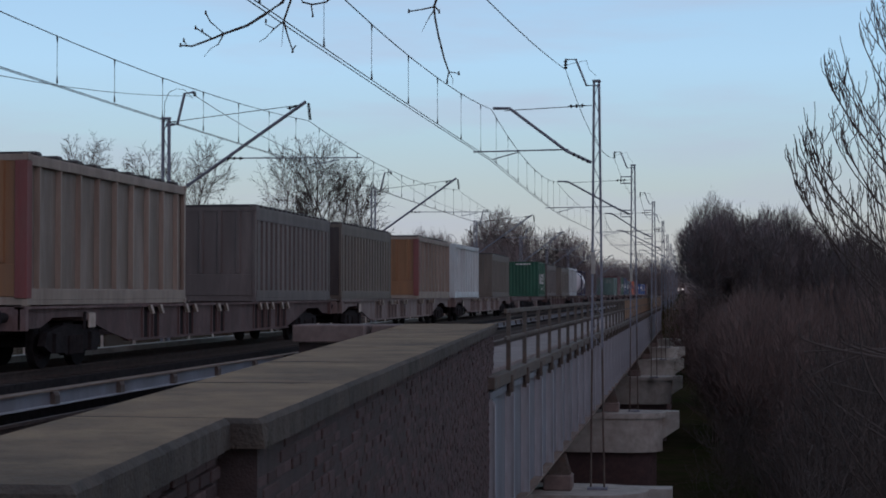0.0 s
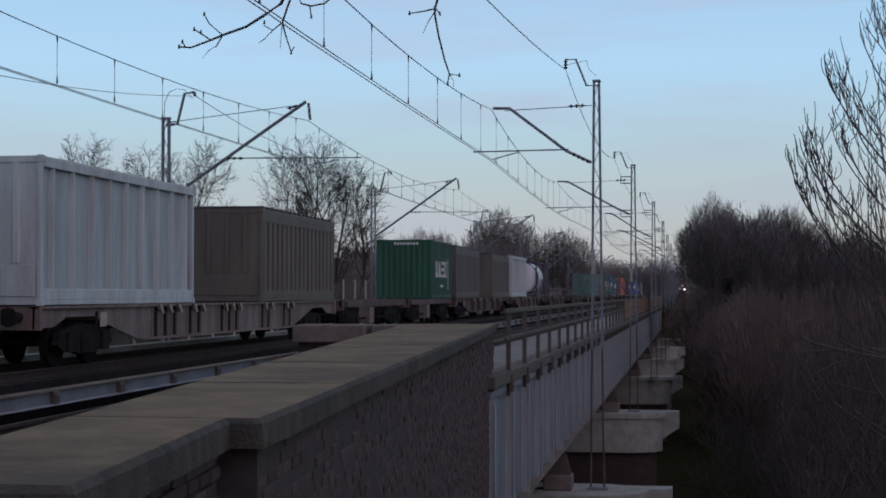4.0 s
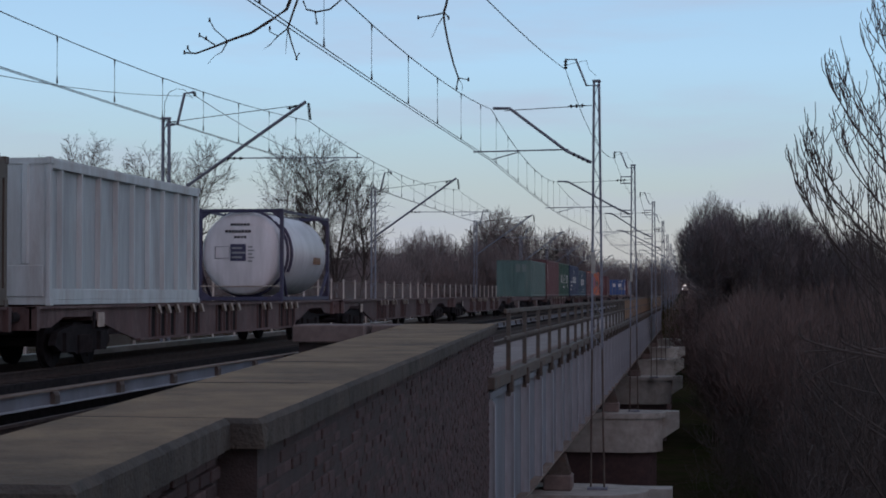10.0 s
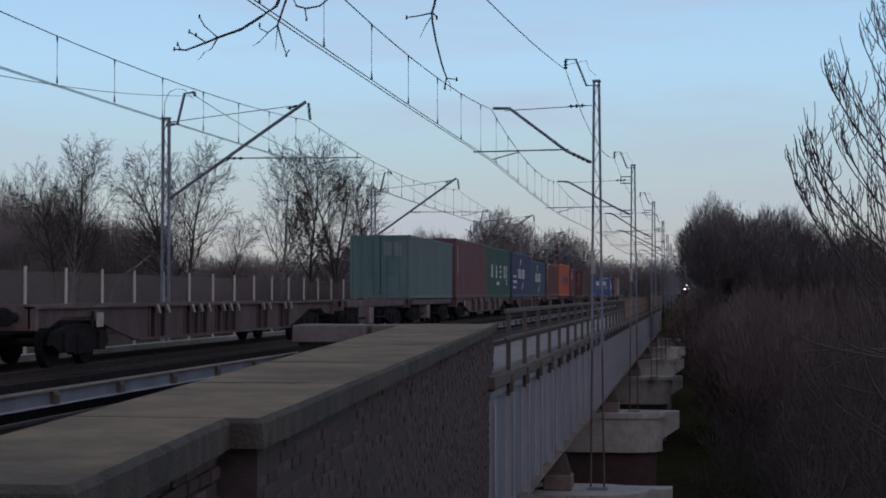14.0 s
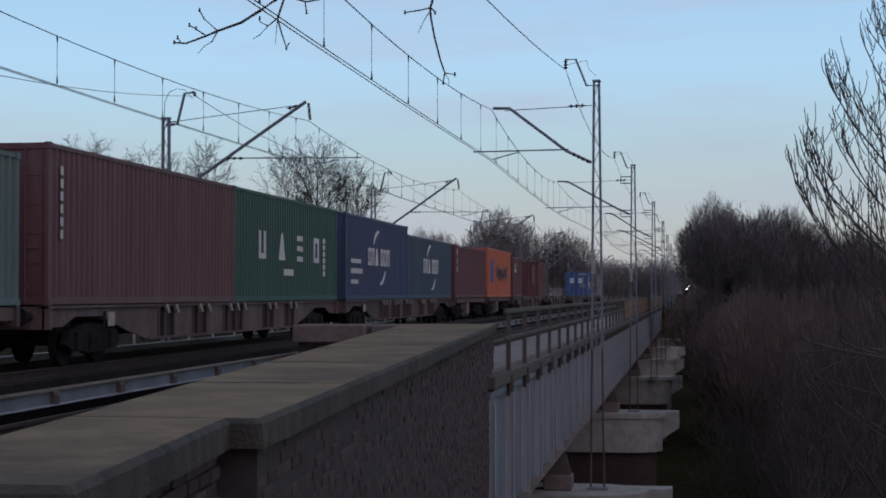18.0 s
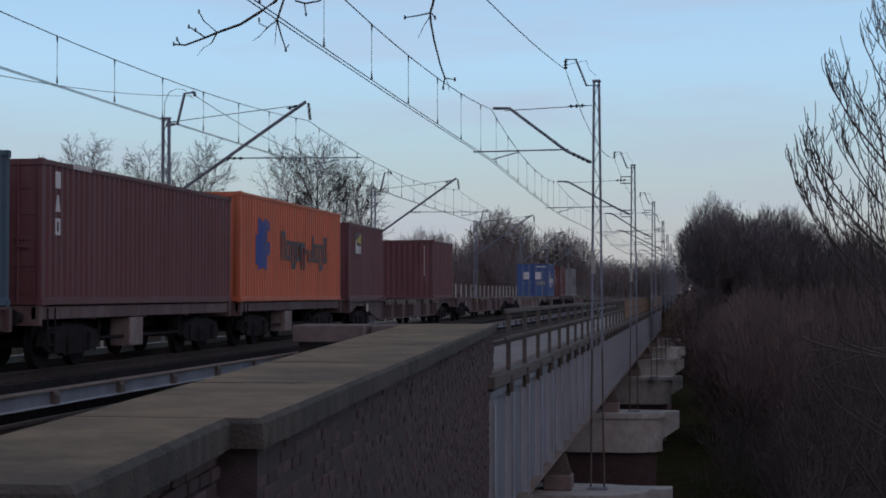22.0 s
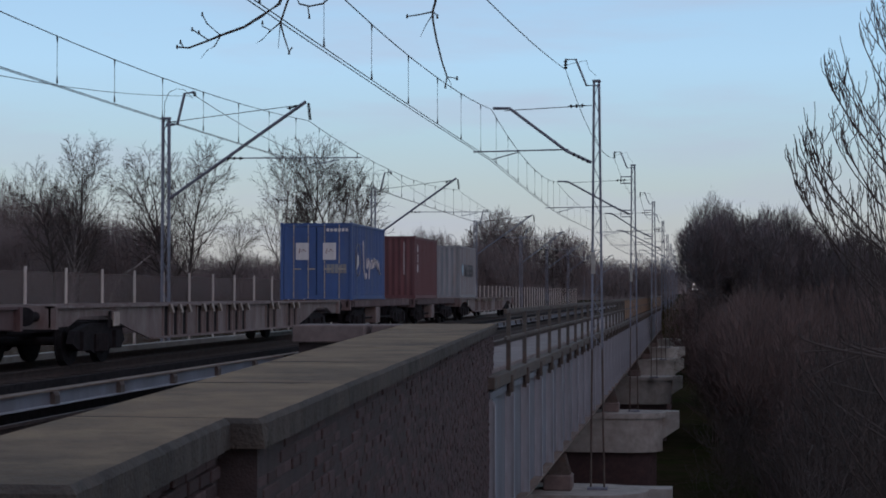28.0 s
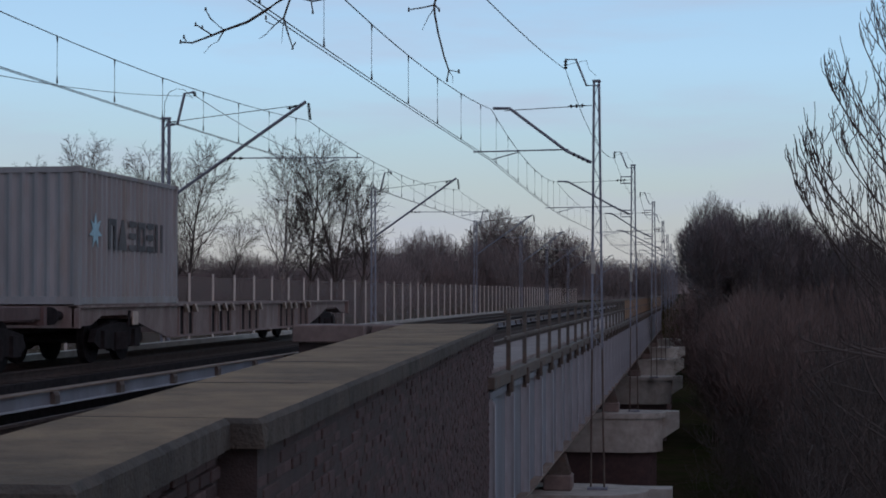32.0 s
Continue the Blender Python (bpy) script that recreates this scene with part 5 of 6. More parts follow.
def wood(name, kinds, spots, label, material):
    """A stand of many bare trees joined in one piece."""
    r = random.Random(len(spots))
    Vs, Fs, off = [], [], 0
    for x, y, z, h in spots:
        V, F = kinds[r.randrange(len(kinds))]
        a = r.uniform(0, math.tau)
        c, s = math.cos(a), math.sin(a)
        k = h / 10.0
        w = k * r.uniform(0.8, 1.25)
        Vs.append(np.stack([(V[:, 0] * c - V[:, 1] * s) * w + x, (V[:, 0] * s + V[:, 1] * c) * w + y, V[:, 2] * k + z], 1))
        Fs.append(F + off)
        off += len(V)
    ob = part(name, mesh_from(name, np.concatenate(Vs), np.concatenate(Fs), material), None)
    return tagged(ob, label, "woodland", kind="stuff")


r = random.Random(3)


def strip(n, y0, y1, u0, u1, z, h0, h1):
    """Spots spread between two sight lines (slopes u0, u1 from the viewer) and two depths."""
    out = []
    for k in range(n):
        y = r.uniform(y0, y1)
        out.append((y * r.uniform(u0, u1), y, z, r.uniform(h0, h1)))
    return out


# far off only the larger limbs can be told apart
DISTANT = [limbs_arrays(crown_tree(100 + k, 10, 0.2, 2.6, 55, 1.3, 0.016, 0, 100, 1.2), 3, 0.03) for k in range(6)]


def thicket(spots, label, material, length=0.7, width=0.028, rise=0.5):
    """Crowns of countless fine twigs that sweep out from a low centre: (x, y, centre z, radius, half height, twigs)."""
    rr = np.random.RandomState(len(spots))
    Vs = []
    for x, y, z, rx, rz, n in spots:
        n = int(n)
        d = rr.normal(size=(n, 3))
        d /= np.linalg.norm(d, axis=1, keepdims=True)
        lump = 1 + 0.13 * np.sin(d[:, :1] * 6 + x) * np.cos(d[:, 2:3] * 5 + y) + 0.1 * np.sin(9 * np.arctan2(d[:, 1:2], d[:, :1]) + x)
        q = d * rr.uniform(0, 1, (n, 1)) ** 0.45 * lump * np.array([[rx, rx, rz]])
        g = (q + np.array([[0, 0, rz * 0.9]])) / rz
        g = g / (np.linalg.norm(g, axis=1, keepdims=True) + 1e-6) + np.array([[0, 0, rise]]) + rr.normal(size=(n, 3)) * 0.38
        g /= np.linalg.norm(g, axis=1, keepdims=True)
        g *= length * rr.uniform(0.4, 1.2, (n, 1))
        w = np.cross(g, rr.normal(size=(n, 3)))
        w *= width * 0.5 / (np.linalg.norm(w, axis=1, keepdims=True) + 1e-6)
        c = q + np.array([[x, y, z]])
        Vs.append(np.stack([c - w, c + w, c + g + w * 0.3, c + g - w * 0.3], 1))
    V = np.concatenate(Vs).reshape(-1, 3)
    ob = part("thicket", mesh_from("thicket", V, np.arange(len(V)).reshape(-1, 4), material), None)
    return tagged(ob, label, "woodland", kind="stuff")


def heads(n, y0, y1, u0, u1, ground_z, top0, top1, rx, dense):
    """Crown places between two sight lines and two depths, with tops between two heights."""
    out = []
    for k in range(n):
        y = r.uniform(y0, y1)
        top = r.uniform(top0, top1)
        rz = min((top - ground_z) / 2, rx * 1.5)
        out.append((y * (u0 + (u1 - u0) * (k + r.random()) / n), y, top - rz, rx * r.uniform(0.8, 1.2), rz, dense * rx * rx * rz))
    return out


# behind the fence: a dark thicket, taller crowns beyond it, and lower growth along the line
thicket(heads(26, 106, 122, -0.43, -0.325, LAND, 5.4, 6.6, 2.2, 210) + heads(14, 104, 112, -0.42, -0.3, LAND, 2.6, 4.2, 2.0, 210), "dense dark bare thicket behind the fence", M_BRUSH)
thicket(heads(16, 140, 165, -0.46, -0.385, LAND, 9.0, 11.6, 2.8, 75), "tall fine-twigged bare trees behind the thicket", M_TWIG, 0.9)
thicket(heads(26, 112, 135, -0.33, -0.19, LAND, 2.2, 3.6, 2.0, 150), "low bare thicket behind the fence", M_BRUSH)
wood("woodland", SAPLING, strip(14, 102, 116, -0.43, -0.29, LAND, 6.4, 8.2), "slender bare saplings behind the fence", M_TWIG)
wood("woodland", TALL, strip(12, 140, 165, -0.47, -0.385, LAND, 11, 13.0), "tall bare trees behind the thicket", M_TWIG)
thicket(heads(36, 150, 190, -0.3, -0.17, LAND, 3.6, 5.4, 2.6, 110), "bare woodland behind the thicket", M_BRUSH, 0.8, 0.035)
thicket([h for h in heads(46, 220, 270, -0.21, -0.07, LAND, 6.6, 9.2, 3.4, 55) if h[0] < -23], "distant bare woodland beyond the fence", M_BRUSH, 1.0, 0.05)
thicket([(250 * u, 250 + dy, h - 4.4, w, 4.2, 2600) for u, dy, h, w in ((-0.166, 0, 10.2, 3.2), (-0.156, 9, 11.0, 3.0), (-0.147, 4, 9.6, 3.2), (-0.121, 0, 12.2, 3.2), (-0.111, -6, 13.6, 3.4), (-0.102, 5, 12.4, 3.0), (-0.082, 0, 10.6, 3.4), (-0.075, 8, 11.0, 3.2), (-0.064, -4, 9.4, 3.2))], "round-headed bare trees standing over the distant woodland", M_BRUSH, 1.1, 0.05)
wood("woodland", ROUND, [(250 * u, 246, LAND, h) for u, h in ((-0.156, 11.5), (-0.121, 12.4), (-0.111, 13.8), (-0.102, 12.6), (-0.078, 11.0))], "limbs of round-headed bare trees over the distant woodland", M_BARK)
thicket(heads(24, 440, 500, -0.085, -0.012, LAND, 8.0, 12.0, 5.5, 16), "distant bare woodland where the line disappears", M_BRUSH, 1.2, 0.07)
# valley side: dark massed crowns with finer tops
thicket([(150 * u, 148 + 5 * (k % 3), top - h, 2.6, h, 7600) for k, (u, top, h) in enumerate(((0.009, 7.6, 3.2), (0.02, 8.2, 4.4), (0.033, 7.2, 4.2), (0.044, 7.4, 4.6), (0.057, 6.2, 4.4), (0.069, 6.8, 4.6), (0.083, 5.6, 4.2), (0.097, 5.6, 4.4), (0.11, 4.9, 4.2)))], "dark massed crowns of bare trees in the valley", M_MASS, 0.8, 0.05, 0.15)
thicket([(156 * u, 154 + 4 * (k % 3), top - h, w, h, 620 * w * h) for k, (u, top, w, h) in enumerate(((0.004, 7.6, 1.6, 2.6), (0.014, 10.0, 2.4, 3.4), (0.022, 9.2, 1.8, 3.0), (0.031, 8.2, 2.0, 3.0), (0.041, 8.6, 1.6, 3.2), (0.05, 9.4, 1.8, 3.0), (0.058, 8.9, 1.5, 2.8), (0.066, 7.4, 1.6, 2.6), (0.076, 8.0, 1.9, 3.0), (0.089, 6.9, 1.8, 2.6), (0.104, 6.8, 2.2, 3.0)))], "fine twiggy tops of bare trees in the valley", M_MASS, 0.9, 0.03, 0.35)
wood("woodland", TALL, strip(16, 142, 165, 0.004, 0.12, -8.9, 15.0, 17.8), "tall bare trees on the valley floor", M_BARK)
wood("brushwood", DISTANT, strip(70, 190, 250, 0.0, 0.03, -9, 10.0, 12.0), "bare brushwood beside the far piers", M_REDTWIG)
thicket(heads(10, 110, 132, 0.014, 0.03, -9, -1.2, 1.2, 2.0, 130) + heads(22, 108, 132, 0.03, 0.07, -9, -1.4, 1.8, 2.2, 120) + heads(26, 80, 105, 0.03, 0.14, -9, -1.4, 2.2, 1.9, 110), "fine reddish bare brushwood in the valley", M_REDTWIG, 0.8, 0.03, 0.55)
wood("brushwood", SAPLING, strip(60, 108, 132, 0.012, 0.07, -9, 7.5, 11.0), "reddish bare brushwood in the valley", M_REDTWIG)
wood("brushwood", SAPLING, strip(95, 62, 105, 0.062, 0.14, -9, 7.5, 10.0), "reddish bare brushwood in the valley", M_REDTWIG)
thicket(heads(13, 44, 60, 0.085, 0.165, -9, -1.6, 0.4, 1.5, 300) + heads(13, 40, 56, 0.06, 0.16, -9, -4.2, -2.0, 1.6, 300), "dark tangled scrub on the valley side", M_BARK, 0.6, 0.02, 0.5)
wood("brushwood", SAPLING, strip(40, 34, 60, 0.07, 0.16, -9, 6.5, 8.4), "dark bare scrub on the valley side", M_BARK)
wood("brushwood", SAPLING, strip(35, 66, 105, 0.014, 0.065, -9, 4.0, 6.0), "low dark scrub below the viaduct", M_BARK)


def ridge():
    """A low wooded rise that closes the distance."""
    bm = bmesh.new()
    rows = []
    for k in range(121):
        x = -420 + 6.0 * k
        top = 9.5 + 3.0 * noise.noise((x * 0.02, 3.1, 0)) + 1.6 * noise.noise((x * 0.13, 7.7, 0))
        rows.append([bm.verts.new((x, y, z)) for y, z in ((640, -1.2), (652, top * 0.75), (664, top), (700, top * 0.8), (760, -1.2))])
    for a, b in zip(rows, rows[1:]):
        for i in range(4):
            bm.faces.new((a[i], a[i + 1], b[i + 1], b[i]))
    tagged(part("backdrop", bm, M_TWIG), "dark wooded rise on the horizon", "backdrop", kind="structure")


ridge()
# ---- a locomotive that waits far down the line, its lamps lit ----
M_LAMP = bpy.data.materials.new("headlamp_glow")
M_LAMP.use_nodes = True
_lb = M_LAMP.node_tree.nodes["Principled BSDF"]
_lb.inputs["Emission Color"].default_value, _lb.inputs["Emission Strength"].default_value = (1.0, 0.93, 0.8, 1), 7.0
LOCO_Z, LOCO_FROM, LOCO_TO = 1.25, Vector((-3.44, 615.0, 1.25)), Vector((2.2, 548.0, 1.25))
bank = thing("embankment", "low dark embankment carrying a distant track", "embankment", kind="structure")
part("earth", P([(-14.0, -1.6), (12.0, -1.6), (7.0, LOCO_Z - 0.17), (-9.0, LOCO_Z - 0.17)], "y", 520, 638), M_SOIL, bank)
_run = (LOCO_TO - LOCO_FROM).normalized()
_side = Vector((-_run.y, _run.x, 0))
for k in (-0.75, 0.75):
    a, b = LOCO_FROM - _run * 18 + _side * k, LOCO_TO + _run * 20 + _side * k
    part("rail", P([(p.x + d, p.y) for p, d in ((a, -0.04), (a, 0.04), (b, 0.04), (b, -0.04))], "z", LOCO_Z - 0.17, LOCO_Z), M_RAIL, bank)


def locomotive():
    lo = thing("locomotive", "distant dark electric locomotive with three lit headlamps", "locomotive")
    part("body", P([(-1.5, 1.0), (1.5, 1.0), (1.5, 2.9), (1.2, 3.7), (-1.2, 3.7), (-1.5, 2.9)], "y", 0.4, 16.0), M_FRAME, lo)
    part("cab_front", P([(0.4, 1.0), (-0.1, 1.1), (-0.1, 2.1), (0.4, 3.4)], "x", -1.45, 1.45), M_FRAME, lo)
    for x in (-0.7, 0.7):
        part("windscreen", B(x - 0.5, x + 0.5, 0.08, 0.3, 2.3, 2.85), M_DARK, lo)
        bm = bmesh.new()
        disc(bm, (x * 1.2, -0.14, 1.6), "y", 0.17, 0.06, 12)
        part("headlamp", bm, M_LAMP, lo, "bright headlamp")
    bm = bmesh.new()
    disc(bm, (0, 0.12, 3.0), "y", 0.12, 0.06, 12)
    part("headlamp", bm, M_LAMP, lo, "bright headlamp")
    part("buffer_beam", B(-1.3, 1.3, -0.2, 0.4, 0.75, 1.05), M_DARK, lo)
    for y in (3.6, 12.4):
        part("bogie", B(-1.1, 1.1, y - 1.8, y + 1.8, 0.0, 0.95, 0.05), M_DARK, lo)
    return lo


loco = locomotive()
# ---- near twigs ----
RIGHT = Vector((math.cos(radians(8.37)), math.sin(radians(8.37)), 0))
AHEAD = Vector((-math.sin(radians(8.37)), math.cos(radians(8.37)), 0))


def sight(u, v, d):
    """A point d metres ahead, u to the right of the centre line and v above eye level, both as slopes."""
    return Vector(EYE) + (AHEAD + RIGHT * u + Vector((0, 0, v))) * d


TW = 5.0


def twig(ob, pts, r0, r1):
    """A twig through points given in thousandths of a slope."""
    part("twig", T([sight(a / 1000, b / 1000, TW) for a, b in pts], r0 * 0.62, 5, r1 * 0.62), M_BARK, ob)
    return ob


def bud(ob, a, b):
    bm = bmesh.new()
    c = sight(a / 1000, b / 1000, TW)
    tube(bm, [c + Vector((0, 0, 0.007)), c, c - Vector((0, 0, 0.005))], 0.0025, 5, 0.0038)
    part("bud", bm, M_BARK, ob)


near_tree = thing("tree", "bare tree beside the viewer with branches hanging over the wall", "tree")
part("trunk", T([(2.6, -1.6, -0.6), (2.55, -1.5, 1.2), (2.4, -1.3, 2.8), (2.3, -1.1, 4.6), (2.35, -1.0, 6.5)], 0.17, 10, 0.07), M_BARK, near_tree)
part("limb", T([(2.38, -1.25, 3.0), (1.8, 0.2, 3.9), (1.0, 2.2, 3.9), (0.0, 4.0, 3.3), tuple(sight(-0.03, 0.3, TW)), tuple(sight(-0.086, 0.19, TW))], 0.06, 8, 0.008), M_BARK, near_tree)
part("limb", T([(0.0, 4.0, 3.3), tuple(sight(0.01, 0.3, TW)), tuple(sight(0.0, 0.195, TW))], 0.02, 6, 0.007), M_BARK, near_tree)
branch_1 = thing("overhanging_branch", "", "")
branch_1.parent = near_tree
branch_1["label"] = "dark bare branch with buds hanging into the view"
for pts, a, b in (
        (((-90, 190), (-96, 175), (-106, 168), (-117, 161), (-131, 156), (-138, 153), (-150, 148.5), (-157, 149)), 0.009, 0.004),
        (((-131, 156), (-139, 163), (-142, 168.5)), 0.004, 0.003),
        (((-138, 153), (-144, 157), (-148, 159.5)), 0.004, 0.003),
        (((-131, 156), (-134.5, 149.5), (-139, 147), (-143, 142)), 0.004, 0.001),
        (((-153, 148.7), (-155, 152)), 0.003, 0.003),
        (((-86, 190), (-91.5, 175), (-95.3, 163.5)), 0.006, 0.005),
        (((-95.3, 163.5), (-101, 159), (-106, 161.5), (-106, 163.5)), 0.004, 0.002),
        (((-101, 159), (-106, 153.5), (-110, 151)), 0.004, 0.001),
        (((-95.3, 163.5), (-93, 155), (-90, 146)), 0.005, 0.003),
        (((-90, 146), (-88, 149)), 0.003, 0.003),
        (((-95.3, 163.5), (-96, 155), (-96.5, 148)), 0.0025, 0.001),
        (((-86, 180), (-84, 175), (-78, 173.5), (-70, 175), (-62, 182)), 0.005, 0.004),
        (((-79, 174), (-78, 167.5)), 0.004, 0.003)):
    twig(branch_1, pts, a, b)
for a, b in ((-157, 149), (-155, 152), (-142, 168.5), (-148, 159.5), (-106, 163.5), (-90, 145.5), (-78, 167), (-144, 157.5)):
    bud(branch_1, a, b)
branch_2 = thing("overhanging_branch", "", "")
branch_2.parent = near_tree
branch_2["label"] = "dark bare hanging shoot with small buds"
for pts, a, b in (
        (((0, 195), (-4, 176), (-5.4, 171.5), (-5, 166), (-3, 155), (0.5, 141), (3.4, 132.5)), 0.007, 0.004),
        (((3.4, 132.5), (2.4, 127)), 0.004, 0.003), (((3.4, 132.5), (9.4, 131.5)), 0.003, 0.002),
        (((3.4, 132.5), (5.8, 128.5), (5.8, 124.5)), 0.002, 0.001),
        (((-5.4, 171.5), (-12, 170), (-20.5, 168.7)), 0.004, 0.003), (((-5.4, 169.5), (-9, 164), (-12.5, 156.5)), 0.003, 0.001),
        (((-4.7, 171.5), (-2.4, 168.7)), 0.004, 0.003)):
    twig(branch_2, pts, a, b)
for a, b in ((2.4, 126.5), (9.4, 131.5), (-20.5, 168.7), (-2.4, 168.5)):
    bud(branch_2, a, b)


# the bare shrub at the edge of the view
def shrub():
    s = thing("shrub", "bare shrub with long upswept dark shoots", "shrub")
    rr = random.Random(21)
    D = 17.0

    def shoot(p, d, length, rad, lev):
        n = 7
        pts = [p]
        for i in range(n):
            d = (d + Vector((rr.gauss(0, 0.09), rr.gauss(0, 0.09), 0.13 + rr.gauss(0, 0.05)))).normalized()
            pts.append(pts[-1] + d * length / n)
        part("shoot", T(pts, rad, 5, max(0.0035, rad * 0.3)), M_BARK, s)
        if lev < 3:
            for k in range((5, 4, 2)[lev]):
                t = rr.uniform(0.25, 0.95)
                j = min(n - 1, int(t * n))
                side = rr.choice((-1, -1, 1))
                nd = (d * 0.7 + RIGHT * side * rr.uniform(0.3, 0.8) + AHEAD * rr.uniform(-0.3, 0.3) + Vector((0, 0, rr.uniform(-0.15, 0.25)))).normalized()
                shoot(pts[j], nd, length * rr.uniform(0.3, 0.55), max(0.004, rad * 0.5), lev + 1)

    def inside(u, v):
        """Keep a tip below the slanting crown of the shrub."""
        return u, min(v, 0.075 + max(0, u - 0.202) * 5.0 if u < 0.212 else 0.125 + (u - 0.212) * 1.15)

    # long limbs that sweep out of the thick of the shrub and turn upright at their tips
    def sweep(a, b, bend, depth, rad, lev):
        """From a to b (slopes right and up), setting out sideways and ending upright."""
        mid = (b[0] + rr.uniform(-0.002, 0.004), lerp(b[1], a[1], bend))
        n = 9
        pts = []
        for i in range(n + 1):
            t = i / n
            u = (1 - t) ** 2 * a[0] + 2 * t * (1 - t) * mid[0] + t * t * b[0]
            v = (1 - t) ** 2 * a[1] + 2 * t * (1 - t) * mid[1] + t * t * b[1]
            pts.append((u + rr.gauss(0, 0.0002), v))
        part("shoot", T([sight(u, v, depth) for u, v in pts], rad, 5, max(0.0038, rad * 0.4)), M_BARK, s)
        if lev < 2:
            for k in range((6, 2)[lev]):
                j = rr.randint(2, n - 1)
                side = rr.choice((-1, -1, -1, 1))
                rise = rr.uniform(0.01, 0.03) * (1 - 0.4 * lev)
                tip = inside(pts[j][0] + side * rise * rr.uniform(0.1, 0.42), pts[j][1] + rise)
                if tip[1] < pts[j][1] + 0.005:
                    continue
                sweep(pts[j], tip, rr.uniform(0.5, 0.8), depth + rr.uniform(-0.2, 0.2), max(0.0048, rad * 0.5), lev + 1)

    for k in range(20):
        f = (k + rr.random()) / 20
        tip = inside(lerp(0.212, 0.292, f), lerp(0.125, 0.21, f) - rr.uniform(0, 1) ** 2 * 0.07)
        start = (tip[0] + rr.uniform(0.04, 0.058), tip[1] - rr.uniform(0.05, 0.09))
        sweep(start, tip, rr.uniform(0.25, 0.45), D + rr.uniform(-1, 2), rr.uniform(0.008, 0.012), 0)
    for k in range(20):
        f = rr.random()
        tip = (lerp(0.238, 0.275, f), rr.uniform(0.05, 0.14))
        sweep((tip[0] + rr.uniform(0.0, 0.03), tip[1] - rr.uniform(0.06, 0.11)), tip, rr.uniform(0.4, 0.7), D + rr.uniform(0, 3), rr.uniform(0.006, 0.009), 1)
    for k in range(9):
        sweep((0.275 + rr.uniform(0, 0.03), rr.uniform(-0.1, -0.02)), (rr.uniform(0.21, 0.25), rr.uniform(-0.06, -0.01)), rr.uniform(0.3, 0.55), D + rr.uniform(-2, 1), rr.uniform(0.012, 0.02), 1)
    for k in range(5):
        tip = (rr.uniform(0.21, 0.226), rr.uniform(0.05, 0.08))
        sweep((rr.uniform(0.255, 0.275), tip[1] - rr.uniform(0.05, 0.075)), tip, rr.uniform(0.2, 0.4), D + rr.uniform(-1, 1), rr.uniform(0.008, 0.011), 0)
    # the crowded upright shoots in the thick of it
    for k in range(22):
        tip = (rr.uniform(0.238, 0.272), rr.uniform(0.015, 0.1))
        sweep((tip[0] + rr.uniform(0.004, 0.022), tip[1] - rr.uniform(0.05, 0.09)), tip, rr.uniform(0.4, 0.7), D + rr.uniform(0, 2), rr.uniform(0.006, 0.009), 1)
    # a stool of stems under them, down to the ground
    for k in range(8):
        top = sight(lerp(0.26, 0.31, k / 7), rr.uniform(-0.03, 0.06), D)
        part("stem", T([(top.x + rr.uniform(0.2, 0.6), top.y, -5.25), (top.x + 0.2, top.y, -1.5), tuple(top)], 0.035, 6, 0.014), M_BARK, s)
    for k in range(14):
        base = sight(rr.uniform(0.2, 0.32), rr.uniform(-0.24, -0.06), D + rr.uniform(-2, 3))
        shoot(base, (RIGHT * rr.uniform(-0.9, 0.2) + Vector((0, 0, 1))).normalized(), rr.uniform(0.6, 1.2), rr.uniform(0.006, 0.01), 1)
    for k in range(7):
        base = sight(rr.uniform(0.26, 0.33), rr.uniform(-0.2, -0.12), D - 3)
        shoot(base, (RIGHT * rr.uniform(-1.6, -0.9) + Vector((0, 0, 1))).normalized(), rr.uniform(0.8, 1.4), rr.uniform(0.008, 0.014), 1)
    return s


near_shrub = shrub()


# ---- brickwork of the parapet wall, the nearest bricks singly ----
def brickwork():
    me = mesh_of(B(-0.05, 0.05, -0.117, 0.117, -0.031, 0.031, 0.006), "brick", M_BRICK)
    rr = random.Random(9)
    Vs, Fs, off, singles = [], [], 0, 0
    base = np.array([v.co for v in me.vertices])
    for a, b, x0, x1 in ((5.3, 8.2, right_edge(5.3) - 0.07, right_edge(8.1) - 0.07), (8.32, 33.85, right_edge(8.32) - 0.066, right_edge(33.85) - 0.066)):
        L = math.hypot(b - a, x1 - x0)
        turn = math.atan2(-(x1 - x0), b - a)
        for c in range(52):
            z = COPE - 0.155 - 0.04 - 0.0755 * c
            s = 0.12 + (0.125 if c % 2 else 0)
            while s < L - 0.12:
                y = lerp(a, b, s / L)
                if z > 1.36 - 0.128 * y - 0.25:
                    x = lerp(x0, x1, s / L) - 0.045 + rr.gauss(0, 0.007)
                    gone = rr.random() < 0.006
                    m = Matrix.Translation((x - (0.07 if gone else 0), y, z)) @ Matrix.Rotation(turn + rr.gauss(0, 0.004), 4, "Z")
                    if y < 15.5 and singles < 300:
                        part("brick", me, None, wall).matrix_basis = m
                        singles += 1
                    else:
                        M3 = np.array(m)
                        Vs.append(base @ M3[:3, :3].T + M3[:3, 3])
                s += 0.25
    faces = [tuple(p.vertices) for p in me.polygons]
    V, F = [], []
    for k, w in enumerate(Vs):
        V += [tuple(q) for q in w]
        F += [tuple(i + k * len(base) for i in f) for f in faces]
    rest = bpy.data.meshes.new("brick_rest")
    rest.from_pydata(V, [], F)
    rest.materials.append(M_BRICK_REST)
    ob = part("bricks", rest, None, wall)
    ob["kind"] = "stuff"


brickwork()


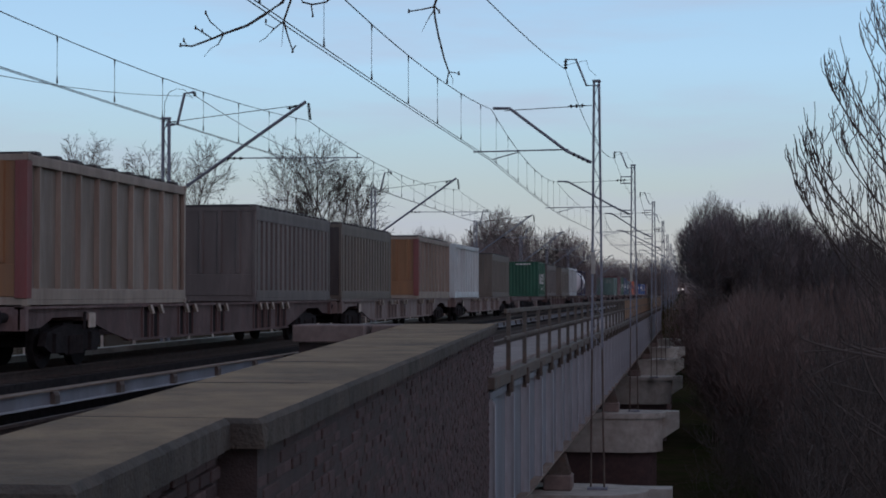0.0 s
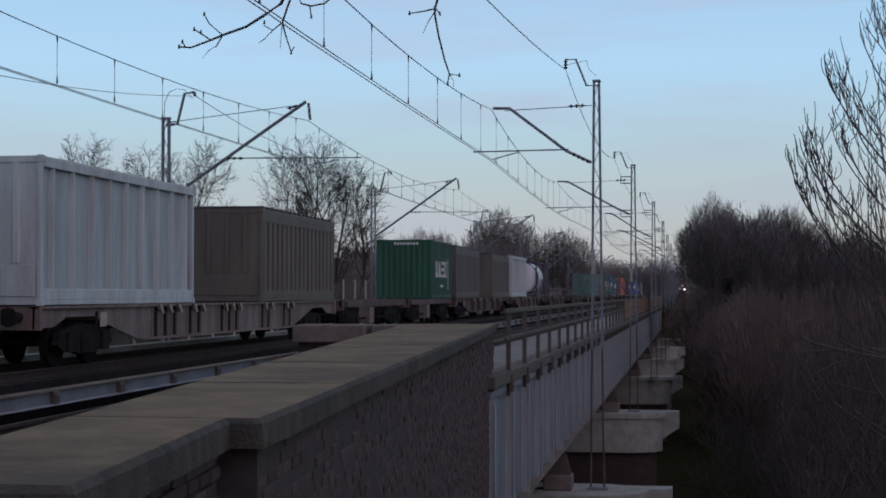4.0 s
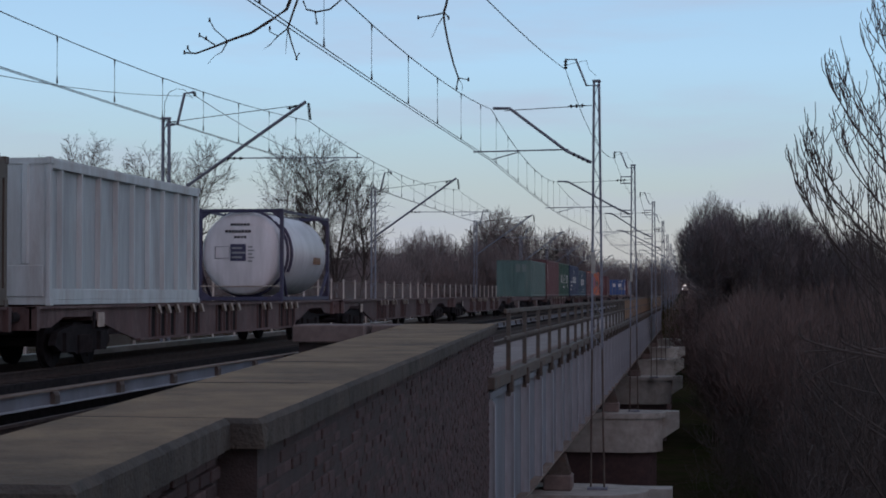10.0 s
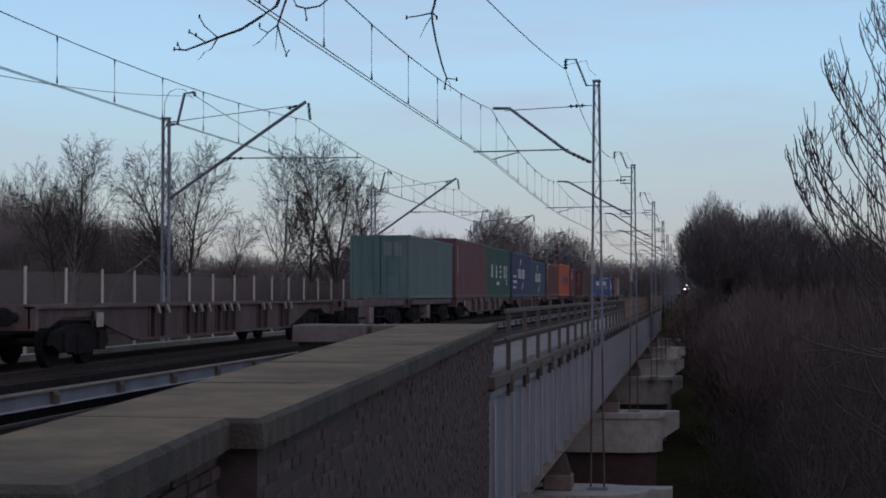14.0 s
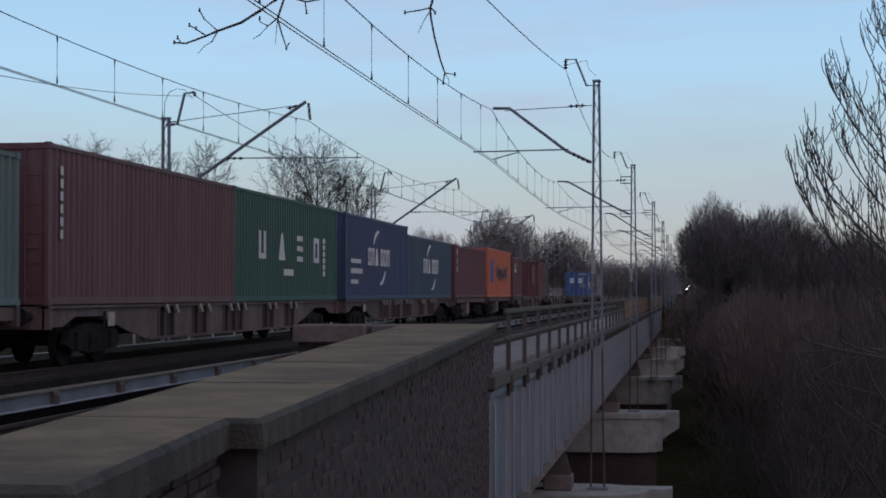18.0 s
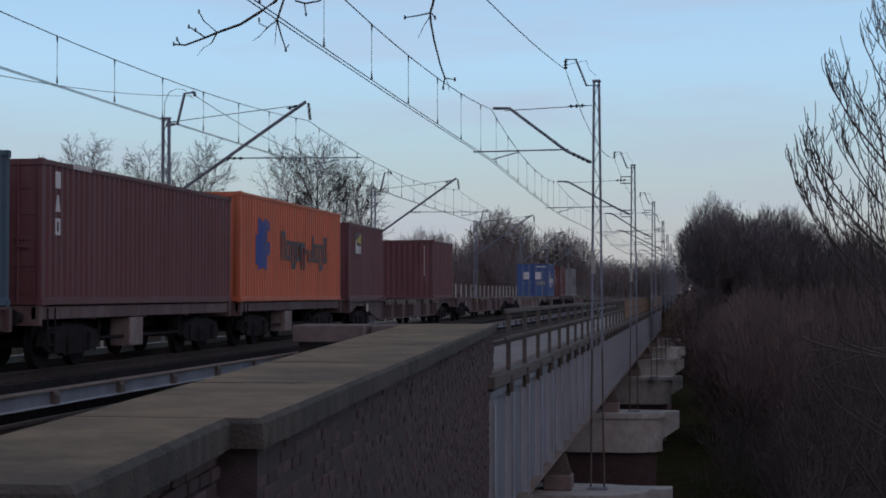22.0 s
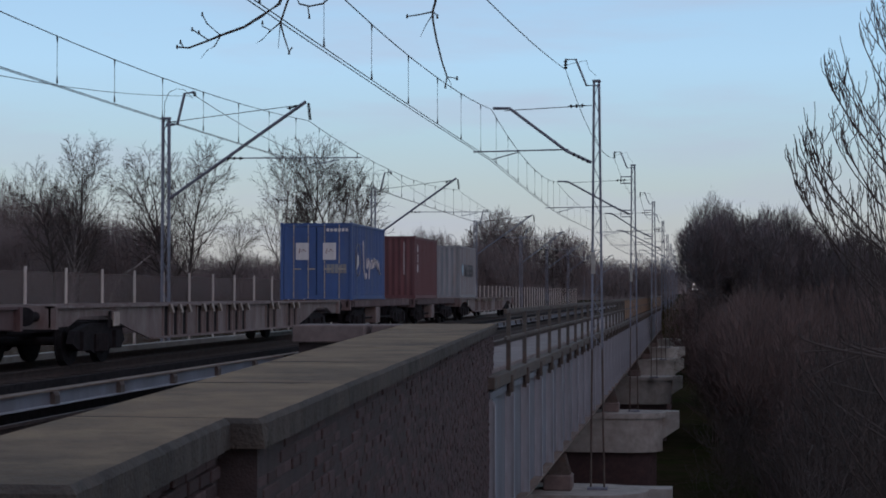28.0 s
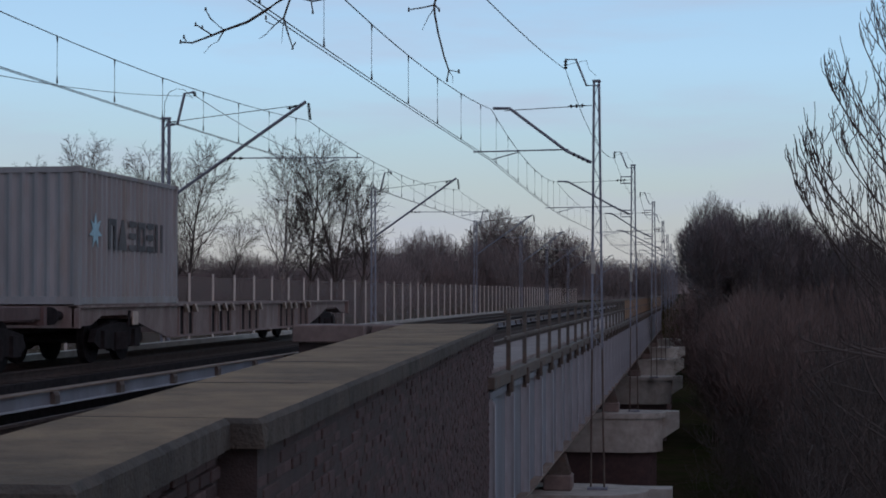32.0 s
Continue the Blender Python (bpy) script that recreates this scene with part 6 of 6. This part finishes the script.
def sway(dx, dy):
    """Shift of a near branch in the wind, in thousandths of a metre to the right and down."""
    return RIGHT * dx * 0.00168 - Vector((0, 0, dy * 0.00168))


def motions():
    for ob, y0, x, z in MOVERS:
        walk(ob, [(t, pose(x, y0 - SPEED * t, z)) for t in (0.0, 8.0, 16.0, 24.0, 32.0)])
    # wheels roll on the rail
    turns = [(32.0 * k / 650, -SPEED * 32.0 * k / 650 / 0.46) for k in range(651)]
    for ob, a in WHEELS:
        walk(ob, [(t, Matrix.Translation((0, a, 0.46)) @ Matrix.Rotation(-w, 4, "X")) for t, w in turns])
    # the hanging shoots swing in the wind
    walk(branch_1, [(t, Matrix.Translation(sway(a, b))) for t, a, b in (
        (0, 0, 2), (0.5, -3, 0), (1, 0, 0), (1.5, 4, 2), (2, -5, 0), (2.5, 0, 14), (3, -6, 6), (3.5, 0, 8), (5.5, -16, -14), (6, 10, 20), (6.5, 1, 6), (7, 6, 34), (7.5, -17, 2), (8, 21, 18), (8.5, -14, 3), (9, -6, -1), (9.5, -8, 5), (10, 7, 15), (10.5, -17, 5), (11, 18, 18), (11.5, -22, 0), (12, 10, 9), (12.5, -12, 11), (13, 10, 22), (13.5, -2, 17), (14, -11, 9), (14.5, 3, 14), (16.5, -9, -6), (17, -9, -9), (17.5, -12, -6), (18, -11, -3), (18.5, -6, -4), (19, 1, 2), (19.5, -9, -6), (20, 1, 3), (20.5, -5, -1), (21, -8, 2), (21.5, -5, 3), (22, -12, 0), (22.5, 1, 9), (23, -6, 8), (23.5, -3, 2), (24, 3, 9), (24.5, -6, -6), (25, -5, 2), (25.5, 3, -1), (27.5, 0, 0), (28, -6, 5), (28.5, -2, 3), (29, -8, 8), (29.5, -3, -12), (30, -3, 0), (30.5, 6, -6), (31, -6, -4), (31.5, 6, -6), (32, 0, -4))])
    walk(branch_2, [(t, Matrix.Translation(sway(a, b))) for t, a, b in (
        (0, 0, 0), (0.5, -1, 0), (1, 0, 0), (1.5, 6, -1), (2, -3, 0), (2.5, 6, 11), (3, -1, 8), (3.5, 3, 6), (5.5, -9, -3), (6, 16, 9), (6.5, 11, 2), (7, 16, 29), (7.5, -9, 14), (8, 26, 2), (8.5, -9, 14), (9, 8, 6), (9.5, -3, 5), (10, 17, 11), (10.5, -14, 11), (11, 22, -1), (11.5, -17, 12), (12, 16, -3), (12.5, -3, 17), (13, 23, 11), (13.5, -1, 17), (14, -4, 11), (14.5, 8, 9), (16.5, -6, 5), (17, -3, 0), (17.5, -9, 0), (18, -7, 2), (18.5, -1, 0), (19, 2, 3), (19.5, -4, 0), (20, 6, 3), (20.5, -1, 3), (21, -3, 3), (21.5, -3, 2), (22, -7, 11), (22.5, 12, 8), (23, -1, 9), (23.5, 0, 6), (24, 8, 5), (24.5, -4, 2), (25, -4, 8), (25.5, 5, 2), (27.5, 3, 2), (28, -3, 9), (28.5, 0, 6), (29, -4, 16), (29.5, -4, -3), (30, 2, 6), (30.5, 8, -9), (31, -6, -3), (31.5, 8, -9), (32, 0, -3))])
    # the far locomotive creeps round its bend
    turn = math.degrees(math.atan2(_run.x, -_run.y))
    walk(loco, [(t, pose(*LOCO_FROM.lerp(LOCO_TO, t / 32.0), 0, 0, turn)) for t in (0.0, 8.0, 16.0, 24.0, 32.0)])
    # the shrub nods a little
    walk(near_shrub, [(t, Matrix.Translation(sway(a * 3.4, b * 3.4))) for t, a, b in (
        (0, 0, 0), (2, 0, 1), (3.5, 0, 0), (5.5, 4, -2), (6.5, 5, -4), (7.5, 4, -4), (8.5, 2, -1), (10, 1, 0), (12, 0, -1), (14, 0, 0), (16.5, 2, -1), (17.2, 4, -2),
        (18, 1, 0), (20, 0, 0), (22, 1, -1), (23.5, 3, -2), (24.2, 0, 0), (26, 0, -1), (28, 0, 0), (30, 0, 0), (32, 0, 0))])


motions()
